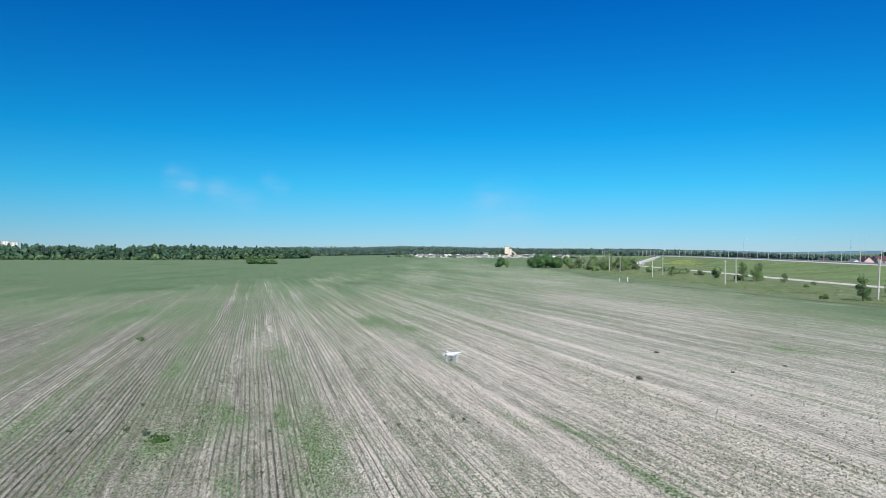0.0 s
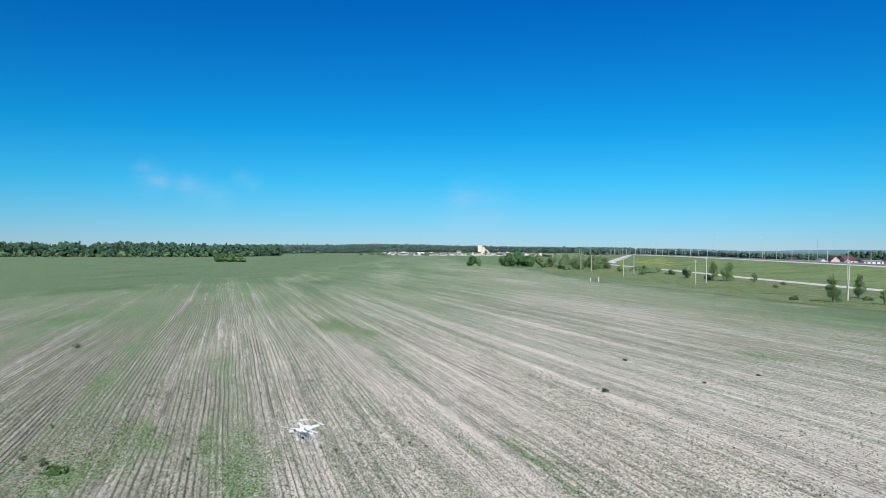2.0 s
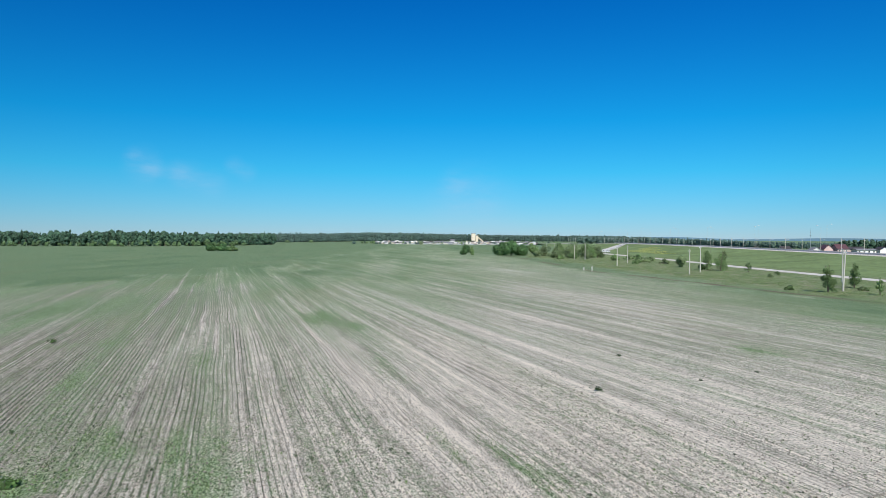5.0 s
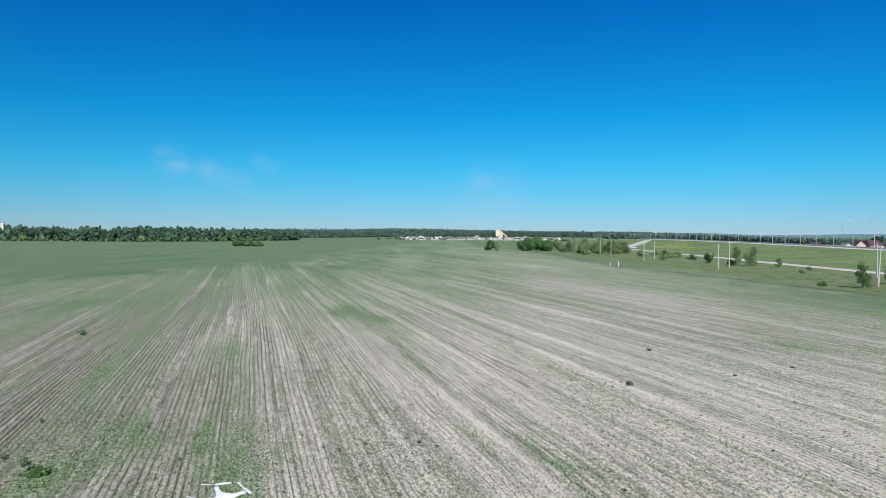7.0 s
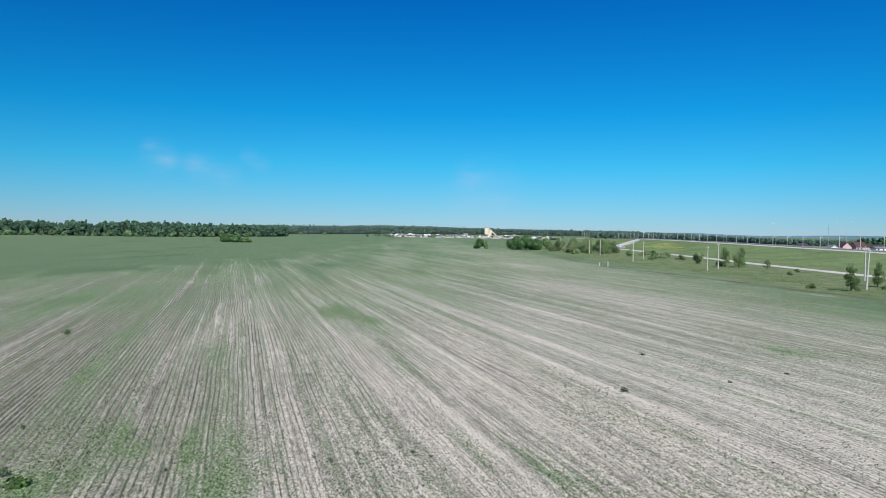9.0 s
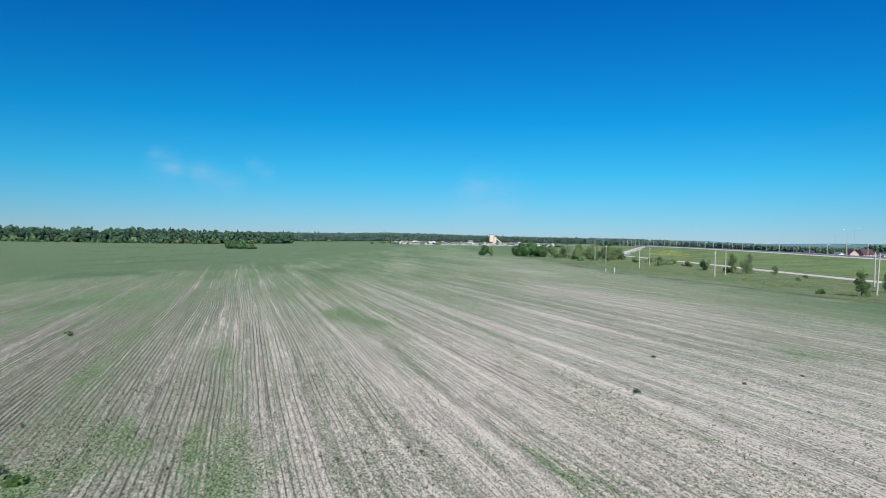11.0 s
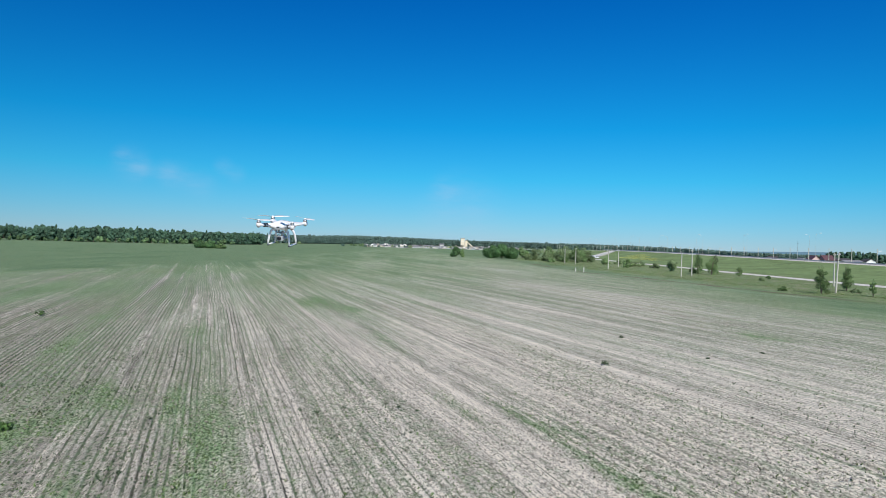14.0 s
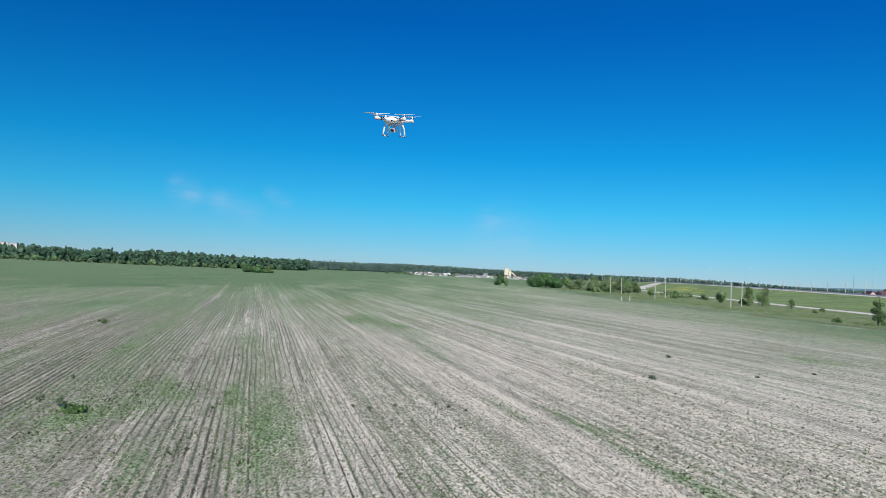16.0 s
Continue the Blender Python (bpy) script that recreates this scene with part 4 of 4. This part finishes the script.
def house(name, x, y, w, d, h, roof_h, walls, roof, label, category="house", turn=0.0, windows=0, group="", z=0.0):
    ob = thing(name, (x, y, z), label, category, group, turn)
    wall = part("wall", joined(([(-w / 2, -d / 2, -1), (w / 2, -d / 2, -1), (w / 2, d / 2, -1), (-w / 2, d / 2, -1), (-w / 2, -d / 2, h), (w / 2, -d / 2, h), (w / 2, d / 2, h), (-w / 2, d / 2, h), (-w / 2, 0, h + roof_h), (w / 2, 0, h + roof_h)],
                                [(0, 1, 5, 4), (1, 2, 6, 9, 5), (2, 3, 7, 6), (3, 0, 4, 8, 7)])), walls, ob)
    o, t = 0.5, 0.25
    sl = roof_h / (d / 2)
    lo = h - sl * o
    rv = [(-w / 2 - o, -d / 2 - o, lo), (w / 2 + o, -d / 2 - o, lo), (w / 2 + o, 0, h + roof_h), (-w / 2 - o, 0, h + roof_h), (w / 2 + o, d / 2 + o, lo), (-w / 2 - o, d / 2 + o, lo)]
    rv2 = [(a, b, c + t) for a, b, c in rv]
    part("roof", (rv + rv2, [(0, 1, 2, 3), (3, 2, 4, 5), (6, 9, 8, 7), (9, 11, 10, 8), (0, 6, 7, 1), (5, 4, 10, 11), (1, 7, 8, 2), (2, 8, 10, 4), (0, 3, 9, 6), (3, 5, 11, 9)]), roof, ob)
    for k in range(windows):
        wx = -w / 2 + (k + 0.5) * w / windows
        win = part("window", box(wx - 0.65, -d / 2 - 0.06, h * 0.35, wx + 0.65, -d / 2 + 0.05, h * 0.35 + 1.4), M_WHITE_WALL, wall)
        win["label"] = "white framed window"
        pane = part("pane", box(wx - 0.52, -d / 2 - 0.09, h * 0.35 + 0.12, wx + 0.52, -d / 2 - 0.07, h * 0.35 + 1.28), M_GLASS_DARK, ob)
    return ob


house("garage", 291, 500, 6.0, 7, 2.4, 1.9, M_WHITE_WALL, M_GREY_ROOF, "small white garage with a gabled roof", "garage", 90)
house("house", 301.4, 503, 7, 6.6, 3.4, 2.8, M_PINK_WALL, M_RED_ROOF, "pink brick house with a dark red roof", turn=90, windows=2)
house("house", 311.4, 503, 8.2, 7.5, 3.6, 2.9, M_PINK_WALL, M_RED_ROOF, "pink brick house with a broad dark red roof", turn=4, windows=3)
house("shed", 326, 498, 14, 7, 2.7, 0.8, M_WHITE_WALL, M_GREY_ROOF, "long low white building with a grey roof", "shed", windows=4)
house("barn", 325, 512, 17, 8, 3.4, 1.3, M_TAN_WALL, M_DARK_ROOF, "dark roofed barn behind a white building", "barn")
house("house", 342, 502, 7, 7, 3.0, 1.9, M_WHITE_WALL, M_DARK_ROOF, "white house with a dark gabled roof", turn=90, windows=2)
house("house", 280, 520, 7, 6, 3.0, 1.8, M_WHITE_WALL, M_DARK_ROOF, "small white house with a dark roof")
rng_v = np.random.RandomState(5)
for k in range(120):
    x = -52 + 250 * (k + rng_v.uniform(0, 0.9)) / 120
    y = rng_v.uniform(1040, 1250)
    w, h = rng_v.uniform(2.4, 5.4), rng_v.uniform(1.4, 3.0) + (1.6 if rng_v.rand() < 0.1 else 0)
    walls = (M_WHITE_WALL, M_WHITE_WALL, M_CREAM, M_TAN_WALL, M_TAN_WALL)[rng_v.randint(5)]
    roof = (M_GREY_ROOF, M_WHITE_WALL, M_DARK_ROOF, M_GREY_ROOF, M_WHITE_WALL)[rng_v.randint(5)]
    tone_ = {M_WHITE_WALL: "white", M_CREAM: "cream", M_TAN_WALL: "tan"}[walls]
    top_ = {M_WHITE_WALL: "white", M_DARK_ROOF: "dark", M_GREY_ROOF: "grey"}[roof]
    house("house", x, y, w, rng_v.uniform(3, 6), h, rng_v.uniform(0.7, 1.8), walls, roof, f"small distant {tone_} village house with a {top_} roof", turn=rng_v.choice([0, 90, 12, -15]), group="village houses")
for k in range(84):
    bush("tree", -76 + 300 * (k + rng_v.uniform(0, 0.9)) / 84, rng_v.uniform(1028, 1230), rng_v.uniform(2.5, 7), rng_v.uniform(2, 5.5), 220, 0.5, "distant rounded green tree among the village houses", (M_LEAF_HAZED, M_LEAF)[k % 2], 500 + k, 2, 0.0, "tree", "village trees")


def yard_fence(x0, x1, y):
    ob = thing("yard_fence", (x0, y, 0), "long pale fence in front of the village houses", "fence")
    n = int((x1 - x0) / 6)
    for k in range(n):
        part("panel", box(k * 6 + 0.1, -0.05, 0.1, k * 6 + 5.9, 0.05, 1.0 + 0.3 * (k % 3)), (M_GREY_ROOF, M_CONCRETE, M_GALV)[k % 3], ob)


yard_fence(-6, 90, 1032)
yard_fence(60, 190, 1026)


def silo(x, y, w, h, label):
    ob = thing("silo", (x, y, 0), label, "silo", "silo towers")
    part("wall", box(-w / 2, -w / 2, -1, w / 2, w / 2, h, 0.15), M_CREAM, ob)
    part("roof", box(-w / 2 - 0.2, -w / 2 - 0.2, h, w / 2 + 0.2, w / 2 + 0.2, h + 0.5, 0.1), M_GREY_ROOF, ob)
    for k in range(3):
        part("band", box(-w / 2 - 0.06, -w / 2 - 0.06, h * (0.25 + 0.22 * k), w / 2 + 0.06, w / 2 + 0.06, h * (0.25 + 0.22 * k) + 0.5), M_WHITE_WALL, ob)


silo(101.4, 1090, 6.0, 16.2, "tall cream silo tower among the village houses")
silo(107.2, 1092, 3.4, 13.2, "slim cream silo tower beside a taller one")


def conveyor(x0, x1, y, z0, z1):
    """An inclined enclosed conveyor on two trestles."""
    ob = thing("conveyor", (x0, y, 0), "inclined cream conveyor gallery leaning against the silo towers", "conveyor")
    part("gallery", tube([(0, 0, z0), (x1 - x0, 0, z1)], 0.9, 6), M_CREAM, ob)
    for k in (0.35, 0.75):
        part("trestle", tube([((x1 - x0) * k, 0, -0.5), ((x1 - x0) * k, 0, z0 + (z1 - z0) * k)], 0.25, 5), M_CONCRETE, ob)


conveyor(109.0, 120.0, 1092, 10.5, 1.5)
house("elevator_shed", 121, 1094, 5, 6, 3.4, 1.2, M_CREAM, M_GREY_ROOF, "cream shed below the silo towers", "shed")
house("house", 69, 1080, 6, 6, 5.6, 1.8, M_WHITE_WALL, M_GREY_ROOF, "tall narrow white house in the village")


def apartment_block(x, y, w, h, floors, bays, walls, panels, label):
    ob = thing("apartment_building", (x, y, 0), label, "apartment building", "apartment blocks", 25)
    wall = part("wall", box(-w / 2, -7, -1, w / 2, 7, h), walls, ob)
    for k in range(0, bays, 2):
        bx = -w / 2 + (k + 0.5) * w / bays
        part("panel", box(bx - w / bays * 0.3, -7.15, 0, bx + w / bays * 0.3, -7.002, h), panels, ob, "facade panel of another tone")
    for k in range(1, bays, 2):
        for f in range(floors - 4, floors):
            bx, z = -w / 2 + (k + 0.5) * w / bays, (f + 0.35) * h / floors
            part("window", box(bx - 0.8, -7.08, z, bx + 0.8, -6.98, z + 1.5), M_GLASS_DARK, wall)
    part("roof", box(-w / 2 - 0.3, -7.3, h, w / 2 + 0.3, 7.3, h + 0.8), M_GREY_ROOF, ob)


apartment_block(-1080, 1812, 15, 30, 10, 5, M_WHITE_WALL, M_TAN_WALL, "distant tall white and tan apartment block behind the wood")
apartment_block(-1098, 1805, 17, 32, 10, 5, M_WHITE_WALL, M_TAN_WALL, "distant tall white and tan apartment block behind the wood")
apartment_block(-1117, 1812, 18, 31, 10, 5, M_BLUE_WALL, M_GREY_ROOF, "distant tall blue-grey apartment block behind the wood")
apartment_block(-1138, 1818, 18, 32, 10, 5, M_BLUE_WALL, M_GREY_ROOF, "distant tall blue-grey apartment block behind the wood")


def car(x, y, z, turn, label, van=False):
    ob = thing("car", (x, y, z), label, "car", "", turn)
    h = 1.9 if van else 1.45
    prof = [(-2.2, 0.35), (-2.2, 0.95), (-1.9, h) if van else (-1.5, 0.98), (0.9, h) if van else (-0.9, h), (1.35, 1.0) if van else (0.6, h), (2.2, 0.85) if van else (1.3, 0.95), (2.2, 0.35)]
    n = len(prof)
    verts = [(a, s * 0.85, b) for s in (-1, 1) for a, b in prof]
    faces = [tuple(range(n))[::-1], tuple(range(n, 2 * n))] + [(k, (k + 1) % n, n + (k + 1) % n, n + k) for k in range(n)]
    part("body", (verts, faces), M_CAR, ob)
    for s in (-1, 1):
        part("side_window", box(-1.3, s * 0.86 - 0.01, 1.0, 0.7, s * 0.86 + 0.01, h - 0.12), M_GLASS_DARK, ob)
        for wx in (-1.35, 1.35):
            wheel = part("wheel", tube([(wx, s * 0.7, 0.32), (wx, s * 0.9, 0.32)], 0.32, 12), M_TYRE, ob)
            part("rim", tube([(wx, s * 0.89, 0.32), (wx, s * 0.92, 0.32)], 0.18, 10), M_GALV, wheel)
    return ob


car(134.5, 486, 0.3, 60, "white van parked on the gravel road", True)
car(139, 490, 0.3, 20, "white car parked on the gravel road")

def radio_mast(x, y, high):
    ob = thing("radio_mast", (x, y, 0), "thin dark steel radio mast beyond the highway", "mast")
    part("shaft", tube([(0, 0, -0.5), (0, 0, high)], [0.2, 0.08], 6), M_GALV, ob)
    for k in range(3):
        part("platform", tube([(0, 0, high * (0.55 + 0.18 * k)), (0, 0, high * (0.55 + 0.18 * k) + 0.2)], 0.7, 8), M_DARK_ROOF, ob)
    part("antenna", tube([(0, 0, high), (0, 0, high + 2.5)], 0.04, 5), M_DARK_ROOF, ob)


radio_mast(404, 700, 19)

# far ridge beyond the plain; its blue is haze put into the colour
rv_, rf_ = [], []
for k in range(61):
    a = radians(10 + 50 * k / 60)
    h = 8 + 26 * vnoise(k / 7, 0, 21) * step(0, 14, k)
    rv_ += [(4650 * math.sin(a), 4650 * math.cos(a), -20), (4650 * math.sin(a), 4650 * math.cos(a), float(h))]
rf_ = [(2 * k, 2 * k + 2, 2 * k + 3, 2 * k + 1) for k in range(60)]
tagged(new("backdrop", mesh_of("backdrop", rv_, rf_, M_HAZE_RIDGE)), "distant ridge on the horizon, coloured haze blue", "backdrop", kind="structure")

# ---------------------------------------------------------------- the quadcopter


def build_quadcopter(at, turn, tilt):
    ob = new("quadcopter")
    ob.matrix_world = pose(*at, tilt[0], tilt[1], turn) @ Matrix.Scale(1.0, 4)
    tagged(ob, "white four-rotor camera drone hovering over the field", "drone")
    # shell: a flattened rounded hull with a raised back
    bm = bmesh.new()
    bmesh.ops.create_uvsphere(bm, u_segments=28, v_segments=16, radius=1)
    for v in bm.verts:
        x, y, z = v.co
        k = 0.86 + 0.3 * abs(math.sin(2 * math.atan2(y, x))) ** 1.6
        front = 1.08 if y < 0 else 1.0
        v.co = (x * 0.069 * k, y * 0.08 * k * front, 0.139 + (0.037 if z > 0 else 0.033) * math.copysign(abs(z) ** 0.9, z))
    body = part("shell", bm, M_SHELL, ob, "glossy white plastic shell", True)
    part("name_plate", box(-0.02, -0.077, 0.132, 0.02, -0.0715, 0.139), M_BLACK, body, "small dark marking bar")
    part("battery_door", box(-0.028, 0.07, 0.112, 0.028, 0.086, 0.146, 0.004), M_GIMBAL, body, "grey battery hatch")
    part("seam", box(-0.05, -0.0735, 0.1195, 0.05, -0.0715, 0.1215), M_GIMBAL, body, "thin grey shell seam")
    for k, (mx, my) in enumerate(((-0.124, -0.124), (0.124, -0.124), (0.124, 0.124), (-0.124, 0.124))):
        ax, ay = mx / 0.124, my / 0.124
        pts = [(ax * r * 0.7071, ay * r * 0.7071, z) for r, z in ((0.045, 0.139), (0.075, 0.141), (0.11, 0.146), (0.15, 0.149), (0.175, 0.15))]
        arm = part("arm", tube(pts, [0.046, 0.031, 0.0215, 0.017, 0.0172], 12, 0.62), M_SHELL, ob, "", True)
        part("motor_mount", tube([(mx, my, 0.136), (mx, my, 0.142), (mx, my, 0.158), (mx, my, 0.163)], [0.012, 0.0185, 0.0185, 0.016], 16), M_SHELL, arm, "", True)
        if my < 0:
            for r in (0.118, 0.134):
                c = Vector((ax * r * 0.7071, ay * r * 0.7071, 0.147))
                d = Vector((ax, ay, 0.1)).normalized() * 0.005
                part("band", tube([c - d, c + d], 0.0202, 12, 0.74), M_BLACK, arm, "black arm band")
        part("status_light", tube([(mx, my, 0.131), (mx, my, 0.1365)], [0.008, 0.0115], 10), M_RED_LIGHT if my < 0 else M_GREEN_LIGHT, arm, "red status light" if my < 0 else "green status light")
        part("motor", tube([(mx, my, 0.163), (mx, my, 0.166), (mx, my, 0.176), (mx, my, 0.179)], [0.012, 0.0142, 0.0142, 0.01], 16), M_STEEL, ob, "bare aluminium motor", True)
        prop = part("propeller", tube([(mx, my, 0.178), (mx, my, 0.186), (mx, my, 0.19)], [0.009, 0.009, 0.005], 12), M_PROP, ob, "white two-blade propeller", True)
        spin = (-4, 152, 143, 22)[k]
        for half in (0, 180):
            verts, faces = [], []
            a = radians(spin + half)
            ca, sa = math.cos(a), math.sin(a)
            for i in range(9):
                q = i / 8
                r = 0.006 + 0.113 * q
                chord = 0.008 + 0.021 * math.sin(min(1, q * 2.2) * math.pi / 2) * (1 - 0.55 * q)
                twist = radians(24 - 16 * q)
                for s, zz in ((-0.4, 0.0), (0.6, 0.0), (0.6, 0.0011), (-0.4, 0.0014)):
                    w_, zr = s * chord * math.cos(twist), s * chord * math.sin(twist) + zz + 0.004 * q
                    verts.append((mx + ca * r - sa * w_, my + sa * r + ca * w_, 0.1845 + zr))
            for i in range(8):
                for j in range(4):
                    faces.append((i * 4 + j, i * 4 + (j + 1) % 4, i * 4 + 4 + (j + 1) % 4, i * 4 + 4 + j))
            faces += [(3, 2, 1, 0), (32, 33, 34, 35)]
            part("blade", (verts, faces), M_PROP, prop, "", True)
    for s in (-1, 1):
        gear = part("landing_gear", tube([(s * 0.079, -0.062, 0.006), (s * 0.079, 0.07, 0.006)], 0.0058, 8), M_SHELL, ob, "white landing skid", True)
        for y0, y1 in ((-0.05, -0.06), (0.05, 0.066)):
            part("leg", tube([(s * 0.046, y0, 0.118), (s * 0.06, y0, 0.104), (s * 0.071, (y0 + y1) / 2, 0.075), (s * 0.0775, y1, 0.035), (s * 0.079, y1, 0.007)], [0.0105, 0.0095, 0.008, 0.007, 0.0068], 10), M_SHELL, gear, "", True)
        for yy in (-0.056, 0.062):
            part("foot_pad", box(s * 0.079 - 0.007, yy - 0.01, -0.001, s * 0.079 + 0.007, yy + 0.01, 0.005, 0.001), M_BLACK, gear, "black foam foot pad")
    plate = part("gimbal_plate", box(-0.034, -0.052, 0.090, 0.034, 0.012, 0.0935, 0.001), M_GIMBAL, ob, "grey gimbal plate")
    for dx in (-0.027, 0.027):
        for dy in (-0.045, 0.005):
            part("damper", tube([(dx, dy, 0.0935), (dx, dy, 0.099), (dx, dy, 0.108)], [0.005, 0.0068, 0.005], 8), M_GIMBAL, plate, "grey rubber damper", True)
    part("yaw_arm", tube([(0, -0.012, 0.09), (0, 0.01, 0.078), (0.004, 0.016, 0.062), (0.03, 0.004, 0.055), (0.032, -0.022, 0.052)], [0.011, 0.009, 0.008, 0.0075, 0.007], 10), M_GIMBAL, ob, "curved alloy gimbal arm", True)
    camera_body = part("camera_body", box(-0.02, -0.048, 0.036, 0.022, -0.014, 0.07, 0.004), M_GIMBAL, ob, "grey stabilised camera")
    part("lens_barrel", tube([(0, -0.046, 0.053), (0, -0.058, 0.053), (0, -0.062, 0.053)], [0.0145, 0.0145, 0.0125], 18), M_BLACK, camera_body, "black lens barrel", True)
    part("front_lens", tube([(0, -0.0615, 0.053), (0, -0.0628, 0.053)], [0.0105, 0.008], 16), M_LENS, camera_body, "dark glass lens")
    part("antenna_cover", box(-0.05, -0.03, 0.1, -0.038, 0.03, 0.108, 0.002), M_SHELL, ob)
    return ob


build_quadcopter((0.384, 11.912, 7.519), -13, (8, 3))

# ---------------------------------------------------------------- loose clods, weeds and verge grass
rng_f = np.random.RandomState(3)
fx, fy = field_points(50000, rng_f)
keep = (fx < field_edge(fy) - 1)
fx, fy = fx[keep], fy[keep]
sz = (0.014 + 0.045 * rng_f.rand(len(fx)) ** 3) * (0.8 + np.hypot(fx, fy) / 70)
scatter("soil_clods", zip(fx, fy, 0 * fx + 0.0), sz, clod_shapes(rng_f), M_CLOD, "loose dry clods on the tilled soil", "clods", seed=5)

wx, wy = field_points(90000, rng_f, 20, 62)
g_here = greenness(wx, wy)
keep = (rng_f.rand(len(wx)) < np.clip(g_here - 0.12, 0, 1) * 0.6) & (wx < field_edge(wy))
wx, wy = wx[keep], wy[keep]
sz = (0.03 + 0.05 * rng_f.rand(len(wx))) * (0.8 + np.hypot(wx, wy) / 110)
scatter("young_weeds", zip(wx, wy, 0 * wx), sz, tuft_shapes(rng_f, 4, 1.3, 6, 0.3), M_WEED, "low green weeds growing between the rows", "weeds", seed=6)

# small dark tufts strewn over the field
dx_, dy_ = field_points(10000, rng_f, 30, 150)
# thicker stands of them on the darker, weedier side
for cx, cy, sx, sy, many in ((-16, 38, 3.5, 5, 220), (-8, 33, 4, 5, 160), (-2, 29, 3, 5, 120), (-26, 58, 6, 9, 160), (2, 42, 2.5, 8, 80)):
    dx_, dy_ = np.append(dx_, rng_f.normal(cx, sx, many)), np.append(dy_, rng_f.normal(cy, sy, many))
keep = dx_ < field_edge(dy_) - 1
dx_, dy_ = dx_[keep], dy_[keep]
scatter("dark_tufts", zip(dx_, dy_, 0 * dx_), (0.025 + 0.06 * rng_f.rand(len(dx_)) ** 2) * (0.65 + dy_ / 170), tuft_shapes(rng_f, 5, 1.0, 6, 0.35), M_WEED_DARK, "small dark weed tufts strewn over bare soil", "weeds", seed=9)

# larger dark weeds, thick on the darker side of the field
cu, cv = rng_f.uniform(-14, 2.5, 9000), 27 + 45 * rng_f.rand(9000) ** 1.5
keep = vnoise(cu / 1.3, cv / 3.0, 37) + 0.5 * vnoise(cu / 0.5, cv / 1.2, 38) + 0.25 * rng_f.rand(len(cu)) > 1.17
cu, cv = cu[keep], cv[keep]
scatter("dark_weeds", zip(cu * UX - cv * UY, cu * UY + cv * UX, 0 * cu), 0.04 + 0.06 * rng_f.rand(len(cu)) ** 2, tuft_shapes(rng_f, 6, 1.1, 6, 0.3), M_WEED_DARK, "dark broad-leaved weeds between the rows", "weeds", seed=12)

# rough grass on the verge, from the field's edge to the gravel road
vy = 95 + 330 * rng_f.rand(26000) ** 1.25
vx = field_edge(vy) + rng_f.rand(len(vy)) * (118 - field_edge(vy)) * (0.3 + 0.7 * rng_f.rand(len(vy)))
keep = vnoise(vx / 4, vy / 9, 40) + 0.5 * vnoise(vx / 1.5, vy / 3, 41) + 0.4 * step(4, 16, vx - field_edge(vy)) > 0.95
vx, vy = vx[keep], vy[keep]
sz = (0.08 + 0.15 * rng_f.rand(len(vx)) ** 2) * (0.7 + 0.6 * vnoise(vx / 6, vy / 9, 17))
scatter("verge_grass", zip(vx, vy, 0 * vx), sz, tuft_shapes(rng_f, 5, 0.8, 6, 0.14), M_GRASS, "rough tufted grass on the verge", "grass", seed=7)

# yellow bloom on the embankment
py_ = 415 + 110 * rng_f.rand(2600)
px_ = np.array([lower_road_x(v) for v in py_]) + 22 + 26 * rng_f.rand(len(py_))
keep = vnoise(px_ / 8, py_ / 16, 19) + 0.25 * rng_f.rand(len(px_)) > 0.74
px_, py_ = px_[keep], py_[keep]


def slope_z(x, y):
    a, b, c = lower_road_x(min(y, 600)) + 7, highway_x(y) - 24, highway_x(y) - 2.5
    return float(np.interp(x, [a, b, c], [-0.1, highway_z(y) * 0.42, highway_z(y)]))


scatter("yellow_flowers", [(x, y, slope_z(x, y)) for x, y in zip(px_, py_)], 0.2 + 0.2 * rng_f.rand(len(px_)), tuft_shapes(rng_f, 4, 1.0, 4, 0.35), M_YELLOW, "yellow wild flowers on the grass slope", "flowers", seed=8)


def weed(x, y, r, h, mat, label, seed, leaves=60):
    rng = np.random.RandomState(seed)
    ob = thing("weed", (x, y, 0), label, "weed", "single weeds in the field")
    part("stem", limbs(h, r, 3, rng, 0.012), M_BARK, ob)
    part("leaves", leaf_cloud([((0, 0, h * 0.5), (r, r, h * 0.5)), ((r * 0.4, 0, h * 0.35), (r * 0.7, r * 0.7, h * 0.35))], leaves, r * 0.28, rng), mat, ob)


for k, (x, y, r) in enumerate([(14.83, 52.03, 0.26), (20.2, 65.5, 0.22), (22.96, 54.9, 0.16), (-13.8, 34.9, 0.5), (-14.9, 36.0, 0.3), (-31.1, 74.0, 0.4), (-17.8, 42.7, 0.2), (-2.85, 38.4, 0.14), (-2.05, 38.0, 0.14), (1.5, 39.2, 0.16), (2.3, 38.6, 0.12), (0.9, 39.8, 0.12),
                               (-0.97, 38.9, 0.14), (-8.7, 36.6, 0.14), (-3.5, 32.8, 0.12), (9.4, 33.0, 0.12), (17.5, 38, 0.1), (-19, 36.5, 0.22), (-16.2, 36.8, 0.25), (28.5, 58.0, 0.16)]):
    weed(x, y, r * (1 if y > 45 or k == 3 else 0.75), r * (1.2 if k != 3 else 0.6), M_WEED_DARK if k not in (3, 5) else M_WEED_MID, "small dark weed plant in bare soil" if k not in (3, 5) else "bright green weed clump in the field", 300 + k)
